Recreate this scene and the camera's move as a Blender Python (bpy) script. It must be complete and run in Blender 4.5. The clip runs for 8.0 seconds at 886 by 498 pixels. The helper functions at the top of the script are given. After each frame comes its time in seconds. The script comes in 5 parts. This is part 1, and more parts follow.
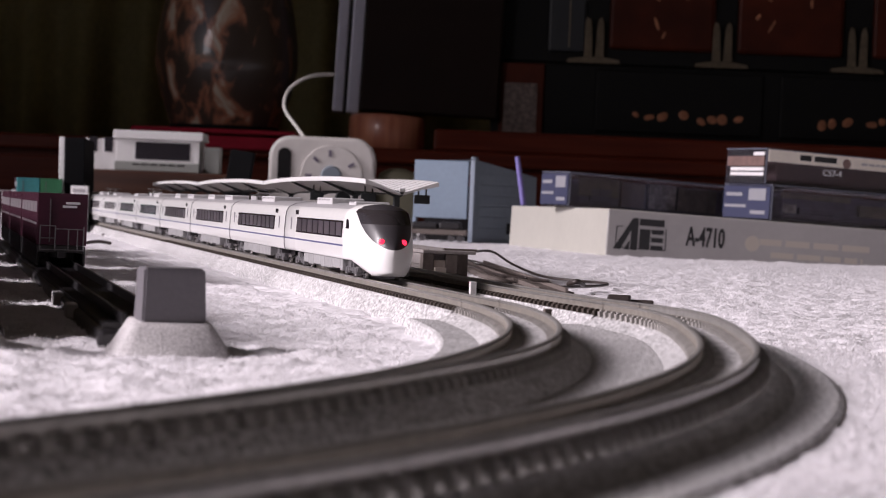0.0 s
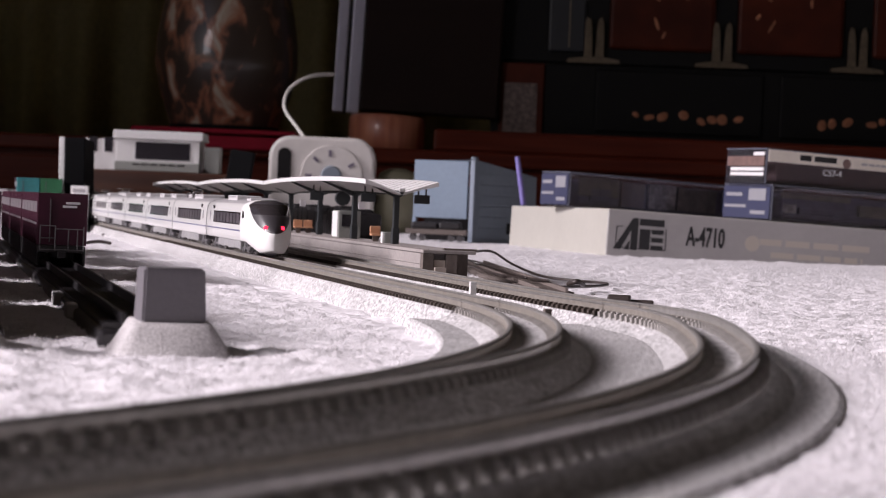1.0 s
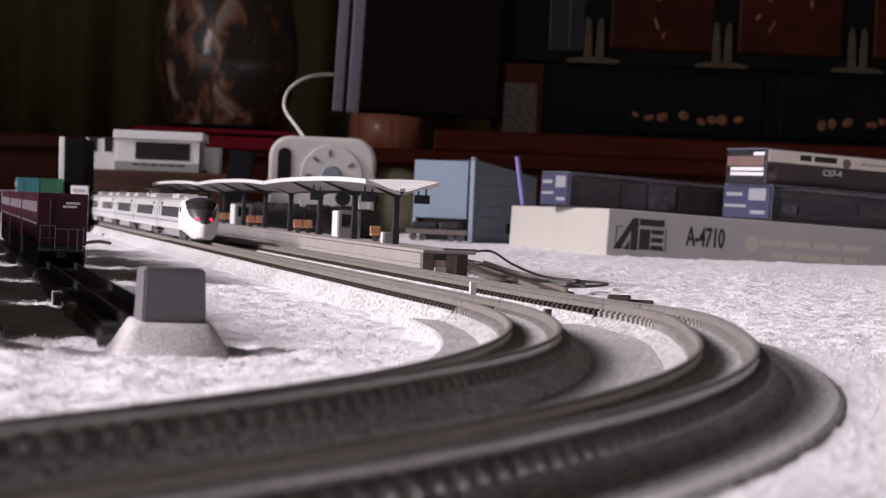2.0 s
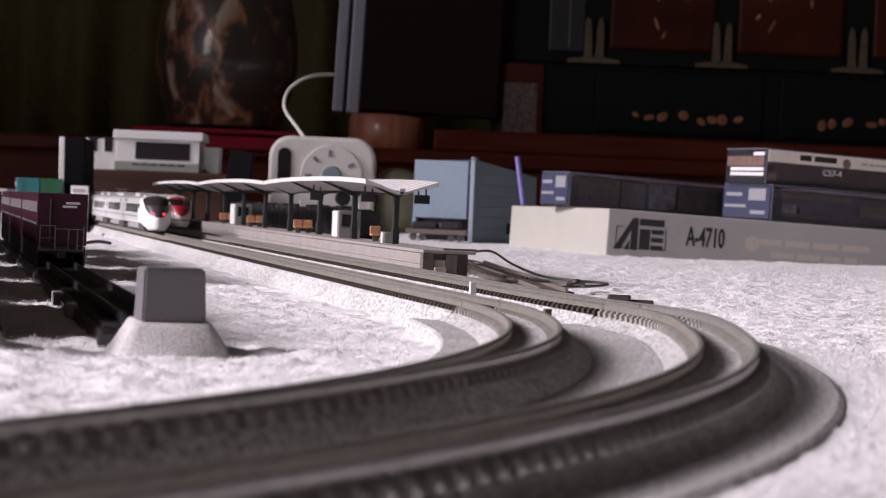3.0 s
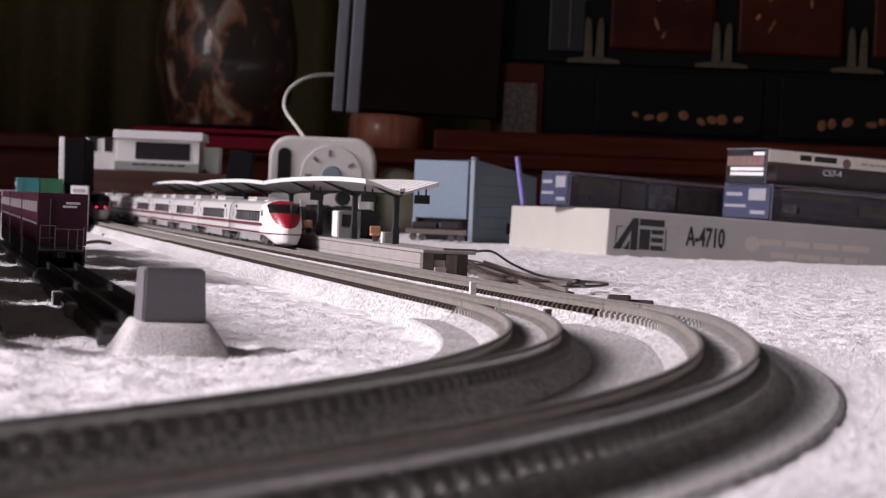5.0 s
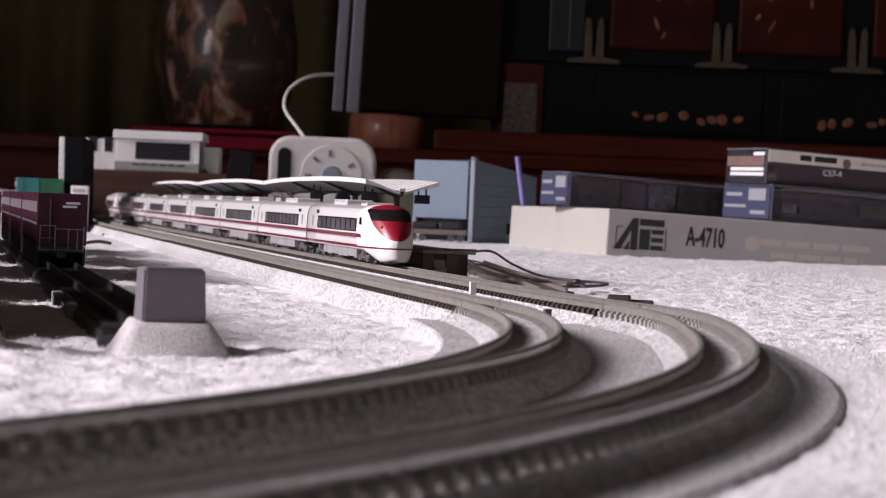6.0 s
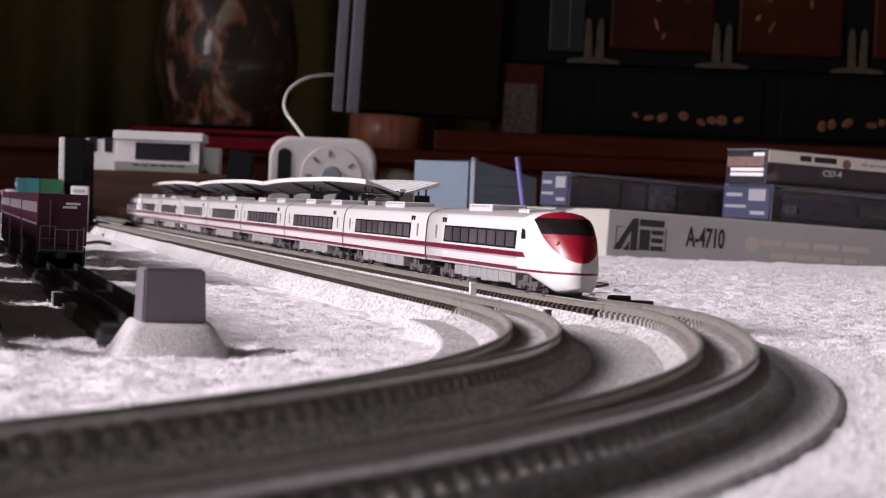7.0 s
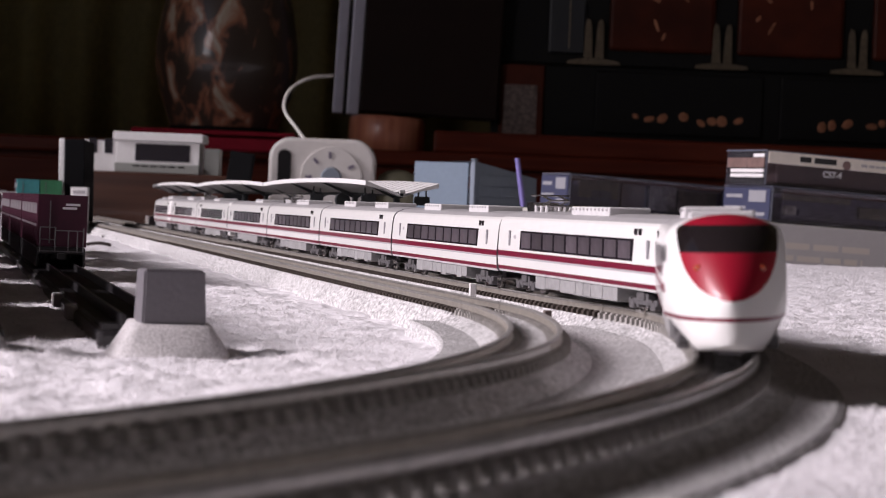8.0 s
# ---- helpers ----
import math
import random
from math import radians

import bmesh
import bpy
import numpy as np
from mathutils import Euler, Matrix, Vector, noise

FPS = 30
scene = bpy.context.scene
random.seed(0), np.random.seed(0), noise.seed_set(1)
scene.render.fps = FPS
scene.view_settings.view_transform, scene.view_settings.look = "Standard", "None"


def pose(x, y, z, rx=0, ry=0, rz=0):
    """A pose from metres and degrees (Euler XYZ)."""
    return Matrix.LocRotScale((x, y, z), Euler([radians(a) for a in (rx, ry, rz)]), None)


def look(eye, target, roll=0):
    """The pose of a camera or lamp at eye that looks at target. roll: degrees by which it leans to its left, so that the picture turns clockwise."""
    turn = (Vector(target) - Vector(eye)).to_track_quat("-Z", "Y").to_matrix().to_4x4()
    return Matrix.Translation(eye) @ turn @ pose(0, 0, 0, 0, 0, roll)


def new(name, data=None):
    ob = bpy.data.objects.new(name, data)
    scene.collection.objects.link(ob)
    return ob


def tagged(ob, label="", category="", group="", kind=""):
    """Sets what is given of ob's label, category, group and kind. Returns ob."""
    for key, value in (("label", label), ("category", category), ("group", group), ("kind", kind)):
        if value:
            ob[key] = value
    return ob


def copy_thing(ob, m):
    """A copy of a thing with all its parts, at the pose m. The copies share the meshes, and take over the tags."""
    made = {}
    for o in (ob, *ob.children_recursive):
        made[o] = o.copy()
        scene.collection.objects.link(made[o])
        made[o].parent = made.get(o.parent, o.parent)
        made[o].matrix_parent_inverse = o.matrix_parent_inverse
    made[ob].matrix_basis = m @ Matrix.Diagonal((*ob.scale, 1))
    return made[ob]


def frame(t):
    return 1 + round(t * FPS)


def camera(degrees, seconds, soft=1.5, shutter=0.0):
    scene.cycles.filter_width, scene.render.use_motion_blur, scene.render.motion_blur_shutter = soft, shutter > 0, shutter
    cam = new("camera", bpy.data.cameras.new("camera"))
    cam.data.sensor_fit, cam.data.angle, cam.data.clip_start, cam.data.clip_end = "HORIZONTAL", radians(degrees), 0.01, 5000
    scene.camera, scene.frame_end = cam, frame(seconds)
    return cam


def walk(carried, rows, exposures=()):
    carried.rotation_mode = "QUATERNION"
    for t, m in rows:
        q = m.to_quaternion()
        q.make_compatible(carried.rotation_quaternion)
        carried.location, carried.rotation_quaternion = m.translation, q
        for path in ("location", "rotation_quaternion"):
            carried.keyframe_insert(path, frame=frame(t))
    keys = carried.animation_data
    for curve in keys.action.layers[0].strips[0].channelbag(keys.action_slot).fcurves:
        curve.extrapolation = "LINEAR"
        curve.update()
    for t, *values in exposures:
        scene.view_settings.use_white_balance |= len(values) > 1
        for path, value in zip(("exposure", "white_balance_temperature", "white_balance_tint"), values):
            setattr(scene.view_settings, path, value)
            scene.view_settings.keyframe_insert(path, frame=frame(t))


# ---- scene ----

# ---------------------------------------------------------------- camera
LENS = 23.9
cam = camera(LENS, 8.0, soft=1.05)
cam.data.dof.use_dof = True
cam.data.dof.focus_distance = 0.66
cam.data.dof.aperture_fstop = 66.0
EYE = (0.0, 0.0, 0.029)


def eye_pose(pitch):
    a = radians(pitch)
    return look(EYE, (0, math.cos(a), EYE[2] - math.sin(a)), 2.386)


walk(cam, [(0.0, eye_pose(1.101)), (6.6, eye_pose(1.101)), (7.0, eye_pose(1.087)), (7.5, eye_pose(1.075)), (8.0, eye_pose(1.058))], exposures=[(0.0, -0.46, 6500, 23.0), (1.0, -0.34, 6500, 22.5), (6.5, -0.33, 6500, 22.5), (8.0, -0.48, 6500, 22.5)])

# ---------------------------------------------------------------- light
SUN_TO = Vector((-0.94, -0.20, 0.47)).normalized()      # towards the sun
world = bpy.data.worlds.new("sky")
scene.world = world
world.use_nodes = True
wn = world.node_tree
sky = wn.nodes.new("ShaderNodeTexSky")
sky.sky_type = "NISHITA"
sky.sun_disc = False
sky.sun_elevation = math.asin(SUN_TO.z)
sky.sun_rotation = math.atan2(SUN_TO.x, SUN_TO.y)
wn.links.new(sky.outputs["Color"], wn.nodes["Background"].inputs["Color"])
wn.nodes["Background"].inputs["Strength"].default_value = 0.033
sun_data = bpy.data.lights.new("sun", "SUN")
sun_data.energy, sun_data.angle, sun_data.color = 3.7, radians(12.0), (1.0, 0.975, 0.97)
sun = new("sun", sun_data)
sun.matrix_world = look((0, 0, 0), -SUN_TO)
sun.location = SUN_TO * 4
win_data = bpy.data.lights.new("window_daylight", "AREA")
win_data.shape, win_data.size, win_data.size_y, win_data.energy, win_data.color = "RECTANGLE", 1.0, 0.75, 20.0, (1.0, 0.95, 0.945)
win_data.spread = radians(126)
win = new("window_daylight", win_data)
win.matrix_world = look((-1.66, 0.12, 0.90), (0.0, 0.42, 0.0))


# ---------------------------------------------------------------- materials
def mat(name, col, rough=0.6, metal=0.0, grain=0.0, scale=800.0, bump=0.0, stain=0.0, stain_scale=30.0, coat=0.0, emit=None, power=0.0, vary=0.0):
    m = bpy.data.materials.new(name)
    m.use_nodes = True
    n, l = m.node_tree.nodes, m.node_tree.links
    b = n["Principled BSDF"]
    b.inputs["Roughness"].default_value = rough
    b.inputs["Metallic"].default_value = metal
    b.inputs["Coat Weight"].default_value = coat
    b.inputs["Base Color"].default_value = (*col, 1)
    co = n.new("ShaderNodeTexCoord")
    out = None
    if grain or stain or vary:
        last = n.new("ShaderNodeRGB")
        last.outputs[0].default_value = (*col, 1)
        last = last.outputs[0]
        for amount, sc in ((grain, scale), (stain, stain_scale)):
            if not amount:
                continue
            t = n.new("ShaderNodeTexNoise")
            t.inputs["Scale"].default_value = sc
            t.inputs["Detail"].default_value = 5
            l.new(co.outputs["Object"], t.inputs["Vector"])
            r = n.new("ShaderNodeMapRange")
            r.inputs[1].default_value, r.inputs[2].default_value = 0.3, 0.7
            r.inputs[3].default_value, r.inputs[4].default_value = 1 - amount, 1 + amount
            l.new(t.outputs["Fac"], r.inputs[0])
            h = n.new("ShaderNodeMix")
            h.data_type, h.blend_type = "RGBA", "MULTIPLY"
            h.inputs["Factor"].default_value = 1
            l.new(last, h.inputs["A"])
            l.new(r.outputs[0], h.inputs["B"])
            last = h.outputs["Result"]
        if vary:
            o = n.new("ShaderNodeObjectInfo")
            r = n.new("ShaderNodeMapRange")
            r.inputs[3].default_value, r.inputs[4].default_value = 1 - vary, 1 + vary
            l.new(o.outputs["Random"], r.inputs[0])
            h = n.new("ShaderNodeMix")
            h.data_type, h.blend_type = "RGBA", "MULTIPLY"
            h.inputs["Factor"].default_value = 1
            l.new(last, h.inputs["A"])
            l.new(r.outputs[0], h.inputs["B"])
            last = h.outputs["Result"]
        l.new(last, b.inputs["Base Color"])
    if bump:
        t = n.new("ShaderNodeTexNoise")
        t.inputs["Scale"].default_value = scale
        t.inputs["Detail"].default_value = 6
        l.new(co.outputs["Object"], t.inputs["Vector"])
        k = n.new("ShaderNodeBump")
        k.inputs["Strength"].default_value = min(1.0, bump)
        k.inputs["Distance"].default_value = 0.6 / scale
        l.new(t.outputs["Fac"], k.inputs["Height"])
        l.new(k.outputs["Normal"], b.inputs["Normal"])
    if emit:
        b.inputs["Emission Color"].default_value = (*emit, 1)
        b.inputs["Emission Strength"].default_value = power
    return m


def glass_mat(name, tint=(0.9, 0.93, 0.95), rough=0.12, haze=0.03):
    m = bpy.data.materials.new(name)
    m.use_nodes = True
    n, l = m.node_tree.nodes, m.node_tree.links
    n.remove(n["Principled BSDF"])
    tr, gl, mx, fr = n.new("ShaderNodeBsdfTransparent"), n.new("ShaderNodeBsdfGlossy"), n.new("ShaderNodeMixShader"), n.new("ShaderNodeFresnel")
    df, hz = n.new("ShaderNodeBsdfDiffuse"), n.new("ShaderNodeMixShader")
    tr.inputs["Color"].default_value = (*tint, 1)
    df.inputs["Color"].default_value = (0.42, 0.40, 0.48, 1)
    hz.inputs[0].default_value = haze
    gl.inputs["Roughness"].default_value = rough
    fr.inputs["IOR"].default_value = 1.5
    l.new(fr.outputs[0], mx.inputs[0])
    l.new(tr.outputs[0], hz.inputs[1])
    l.new(df.outputs[0], hz.inputs[2])
    l.new(hz.outputs[0], mx.inputs[1])
    l.new(gl.outputs[0], mx.inputs[2])
    l.new(mx.outputs[0], n["Material Output"].inputs["Surface"])
    return m


def wood_mat(name, dark, light, scale=6.0, rough=0.35, stretch=(1, 14, 14)):
    m = mat(name, dark, rough, coat=0.3)
    n, l = m.node_tree.nodes, m.node_tree.links
    co, mp, t, r = n.new("ShaderNodeTexCoord"), n.new("ShaderNodeMapping"), n.new("ShaderNodeTexNoise"), n.new("ShaderNodeValToRGB")
    mp.inputs["Scale"].default_value = stretch
    t.inputs["Scale"].default_value, t.inputs["Detail"].default_value = scale, 8
    r.color_ramp.elements[0].position, r.color_ramp.elements[1].position = 0.35, 0.68
    r.color_ramp.elements[0].color, r.color_ramp.elements[1].color = (*dark, 1), (*light, 1)
    l.new(co.outputs["Object"], mp.inputs["Vector"])
    l.new(mp.outputs[0], t.inputs["Vector"])
    l.new(t.outputs["Fac"], r.inputs[0])
    l.new(r.outputs[0], n["Principled BSDF"].inputs["Base Color"])
    return m


M_FELT = mat("felt", (0.84, 0.82, 0.85), 0.95, grain=0.08, scale=420, bump=0.6, stain=0.09, stain_scale=38)
M_FIBRE = mat("felt_fibre", (0.88, 0.86, 0.88), 0.4)
M_BALLAST = mat("ballast", (0.52, 0.51, 0.515), 0.7, grain=0.85, scale=1250, bump=1.0, stain=0.12, stain_scale=60)
M_SLEEPER = mat("sleeper", (0.32, 0.305, 0.29), 0.95, grain=0.12, scale=900, vary=0.12)
M_SLEEPER.node_tree.nodes["Principled BSDF"].inputs["Specular IOR Level"].default_value = 0.15
M_DARKSLEEPER = mat("brown_sleeper", (0.055, 0.042, 0.034), 0.7, grain=0.15, scale=900, vary=0.15)
M_RAIL = mat("rail", (0.43, 0.415, 0.40), 0.38, metal=0.6, grain=0.15, scale=500, stain=0.12, stain_scale=40)
M_RAILSIDE = mat("rail_side", (0.35, 0.32, 0.285), 0.5, metal=0.6, grain=0.15, scale=500)
M_DARKTRACK = mat("dark_track", (0.022, 0.020, 0.022), 0.33, grain=0.3, scale=600, bump=0.3)
M_CREAMWHITE = mat("train_white", (0.82, 0.81, 0.80), 0.28, coat=0.4, grain=0.02, scale=300)
M_ROOF = mat("train_roof", (0.36, 0.35, 0.36), 0.5, grain=0.08, scale=500)
M_ROOFLIGHT = mat("roof_unit", (0.62, 0.61, 0.62), 0.45, grain=0.06, scale=500)
M_STRIPE = mat("train_red", (0.17, 0.006, 0.028), 0.35, coat=0.3, grain=0.04, scale=300)
M_BLUELINE = mat("train_blue", (0.10, 0.10, 0.22), 0.4, grain=0.04, scale=300)
M_GREYLINE = mat("train_grey_line", (0.42, 0.40, 0.42), 0.4)
M_BAND = mat("window_band", (0.018, 0.015, 0.020), 0.22, coat=0.4)
M_PANE = mat("train_glass", (0.075, 0.062, 0.072), 0.3, coat=0.25, grain=0.5, scale=260, vary=0.35)
M_UNDER = mat("underfloor", (0.31, 0.305, 0.31), 0.55, grain=0.12, scale=600, vary=0.08)
M_BOGIE = mat("bogie", (0.115, 0.11, 0.115), 0.32, grain=0.2, scale=700)
M_STEEL = mat("wheel_steel", (0.62, 0.60, 0.60), 0.25, metal=1.0)
M_GANGWAY = mat("gangway_grey", (0.22, 0.21, 0.23), 0.7)
M_TAIL = mat("tail_lamp", (0.5, 0.01, 0.02), 0.3, emit=(1.0, 0.02, 0.05), power=4.0)
M_HEADOFF = mat("head_lamp", (0.42, 0.07, 0.03), 0.2, coat=0.6)
M_PURPLE = mat("container_purple", (0.054, 0.0055, 0.022), 0.5, grain=0.10, scale=400, stain=0.12, stain_scale=80)
M_TEAL = mat("container_teal", (0.03, 0.20, 0.21), 0.5, grain=0.1, scale=300)
M_GREEN = mat("container_green", (0.02, 0.14, 0.06), 0.5, grain=0.1, scale=300)
M_WHITEPRINT = mat("white_print", (0.78, 0.76, 0.78), 0.5)
M_CHASSIS = mat("wagon_chassis", (0.02, 0.018, 0.02), 0.5, grain=0.2, scale=600)
M_GREYPLASTIC = mat("grey_plastic", (0.17, 0.16, 0.175), 0.45, grain=0.05, scale=900, bump=0.15)
M_PLATFORM = mat("platform_concrete", (0.33, 0.30, 0.29), 0.75, grain=0.10, scale=700, stain=0.10, stain_scale=40)
M_STEP = mat("end_step", (0.46, 0.40, 0.36), 0.7, grain=0.08, scale=600)
M_PLATDARK = mat("platform_edge", (0.155, 0.128, 0.115), 0.75, grain=0.15, scale=500)
M_POST = mat("dark_post", (0.028, 0.032, 0.035), 0.5, grain=0.1, scale=500)
M_CANOPY = mat("canopy_white", (0.80, 0.79, 0.79), 0.4, grain=0.03, scale=300)
M_ORANGE = mat("bench_orange", (0.58, 0.31, 0.18), 0.45, grain=0.06, scale=500)
M_GREYBOX = mat("kiosk_grey", (0.30, 0.31, 0.29), 0.5, grain=0.06, scale=500)
M_CREAM = mat("card_cream", (0.46, 0.445, 0.40), 0.6, grain=0.03, scale=200, stain=0.04, stain_scale=15)
M_CARDGREY = mat("card_grey", (0.38, 0.365, 0.365), 0.45, grain=0.03, scale=200, stain=0.05, stain_scale=12)
M_PRINTBLACK = mat("print_black", (0.02, 0.02, 0.022), 0.45)
M_PRINTTAN = mat("print_tan", (0.50, 0.455, 0.40), 0.5)
M_BLUE = mat("pale_blue", (0.27, 0.35, 0.45), 0.5, grain=0.04, scale=250, stain=0.05, stain_scale=20)
M_BLUEGREY = mat("blue_grey", (0.20, 0.24, 0.29), 0.5, grain=0.05, scale=250, stain=0.08, stain_scale=20)
M_LABELBLUE = mat("label_blue", (0.050, 0.055, 0.105), 0.4)
M_CLEAR = glass_mat("clear_case", (0.92, 0.92, 0.96), haze=0.045)
M_CASEEDGE = mat("case_edge", (0.12, 0.125, 0.16), 0.25, coat=0.5)
M_PACKGREY = mat("packing_grey", (0.46, 0.41, 0.39), 0.5, grain=0.45, scale=320, stain=0.3, stain_scale=70)
M_PACKOLIVE = mat("packing_olive", (0.27, 0.22, 0.185), 0.5, grain=0.3, scale=200)
M_TRAINBROWN = mat("model_brown", (0.19, 0.12, 0.11), 0.4, grain=0.2, scale=200)
M_TRAINCREAM = mat("model_cream", (0.80, 0.74, 0.66), 0.45, grain=0.05, scale=200)
M_TRAINDARK = mat("model_dark", (0.17, 0.145, 0.20), 0.35, grain=0.3, scale=150)
M_TRAINBLUE = mat("model_blue", (0.06, 0.10, 0.26), 0.35, grain=0.2, scale=150)
M_APPLIANCE = mat("ivory_plastic", (0.62, 0.59, 0.57), 0.4, grain=0.03, scale=150)
M_BLACK = mat("black_plastic", (0.012, 0.011, 0.012), 0.45, grain=0.15, scale=200)
M_SCREEN = mat("screen_black", (0.012, 0.0055, 0.004), 0.5, grain=0.1, scale=20)
M_SILVER = mat("silver_bezel", (0.42, 0.42, 0.50), 0.4, metal=0.3, grain=0.04, scale=100)
M_REDWOOD = wood_mat("red_wood", (0.36, 0.11, 0.065), (0.60, 0.25, 0.15), stretch=(14, 14, 1))
M_SIDEWOOD = wood_mat("side_wood", (0.085, 0.014, 0.007), (0.135, 0.026, 0.013))
M_DARKWOOD = wood_mat("dark_wood", (0.034, 0.013, 0.008), (0.075, 0.030, 0.018), 4.0)
M_WALL = mat("olive_wall", (0.13, 0.11, 0.06), 0.9, grain=0.08, scale=60, stain=0.1, stain_scale=3)
M_CURTAIN = mat("olive_curtain", (0.62, 0.54, 0.27), 0.9, grain=0.1, scale=90)
M_LACQUER = mat("black_lacquer", (0.006, 0.006, 0.006), 0.6, coat=0.0, grain=0.1, scale=30)
M_LACQUERRED = mat("red_lacquer", (0.060, 0.0105, 0.004), 0.5, coat=0.0, grain=0.25, scale=25, stain=0.3, stain_scale=8)
M_BRASS = mat("brass", (0.26, 0.21, 0.145), 0.4, metal=0.4, grain=0.2, scale=120)
M_DIMLABEL = mat("old_paper", (0.13, 0.10, 0.09), 0.8, grain=0.5, scale=160)
M_DIMGLASS = mat("smoked_strip", (0.012, 0.015, 0.019), 0.4, grain=0.1, scale=40)
M_GOLDDIM = mat("dull_gold", (0.34, 0.14, 0.07), 0.5, metal=0.4, grain=0.3, scale=120)
M_PALEBLUE = mat("corner_blue", (0.36, 0.42, 0.51), 0.5, grain=0.04, scale=250)
M_REDCLOTH = mat("red_cloth", (0.34, 0.006, 0.026), 0.85, grain=0.12, scale=250)
M_FLOOR = wood_mat("floor_wood", (0.06, 0.03, 0.018), (0.12, 0.06, 0.035), 3.0)
M_CEIL = mat("ceiling", (0.22, 0.20, 0.17), 0.9, grain=0.05, scale=20)
M_LABELPRINT = mat("label_print", (0.28, 0.28, 0.31), 0.5, grain=0.03, scale=100)
M_ROUGHBASE = mat("pale_ballast", (0.55, 0.53, 0.535), 0.85, grain=0.3, scale=2200, bump=0.8)
M_MATTEBLACK = mat("matte_black", (0.006, 0.006, 0.007), 0.95, grain=0.1, scale=100)
for _m in (M_MATTEBLACK, M_LACQUER, M_SCREEN, M_BLACK, M_LACQUERRED, M_SIDEWOOD):
    _m.node_tree.nodes["Principled BSDF"].inputs["Coat Weight"].default_value = 0.0
    _m.node_tree.nodes["Principled BSDF"].inputs["Specular IOR Level"].default_value = 0.15
M_CABLE = mat("black_cable", (0.045, 0.034, 0.031), 0.45, grain=0.1, scale=400)
M_WHITECABLE = mat("white_cable", (0.62, 0.60, 0.57), 0.45)


def vase_mat():
    m = mat("vase_lacquer", (0.03, 0.012, 0.008), 0.36, coat=0.5)
    n, l = m.node_tree.nodes, m.node_tree.links
    co, v, r, t = n.new("ShaderNodeTexCoord"), n.new("ShaderNodeTexNoise"), n.new("ShaderNodeValToRGB"), n.new("ShaderNodeMapping")
    t.inputs["Scale"].default_value = (1.0, 1.0, 0.55)
    v.inputs["Scale"].default_value, v.inputs["Detail"].default_value, v.inputs["Distortion"].default_value = 33, 9, 0.6
    e = r.color_ramp.elements
    e[0].position, e[0].color = 0.44, (0.055, 0.038, 0.030, 1)
    e[1].position, e[1].color = 0.53, (0.36, 0.15, 0.085, 1)
    x = r.color_ramp.elements.new(0.61)
    x.color = (0.50, 0.45, 0.36, 1)
    l.new(co.outputs["Object"], t.inputs["Vector"])
    l.new(t.outputs[0], v.inputs["Vector"])
    # painted leaves pale on the left flank; the right flank's shade is put into the colour
    sp, k, mu = n.new("ShaderNodeSeparateXYZ"), n.new("ShaderNodeMapRange"), n.new("ShaderNodeMath")
    l.new(co.outputs["Object"], sp.inputs[0])
    l.new(sp.outputs[0], k.inputs[0])
    k.inputs[1].default_value, k.inputs[2].default_value = -0.02, 0.045
    k.inputs[3].default_value, k.inputs[4].default_value = 1.0, 0.80
    mu.operation = "MULTIPLY"
    l.new(v.outputs["Fac"], mu.inputs[0])
    l.new(k.outputs[0], mu.inputs[1])
    l.new(mu.outputs[0], r.inputs[0])
    l.new(r.outputs[0], n["Principled BSDF"].inputs["Base Color"])
    return m


M_VASE = vase_mat()


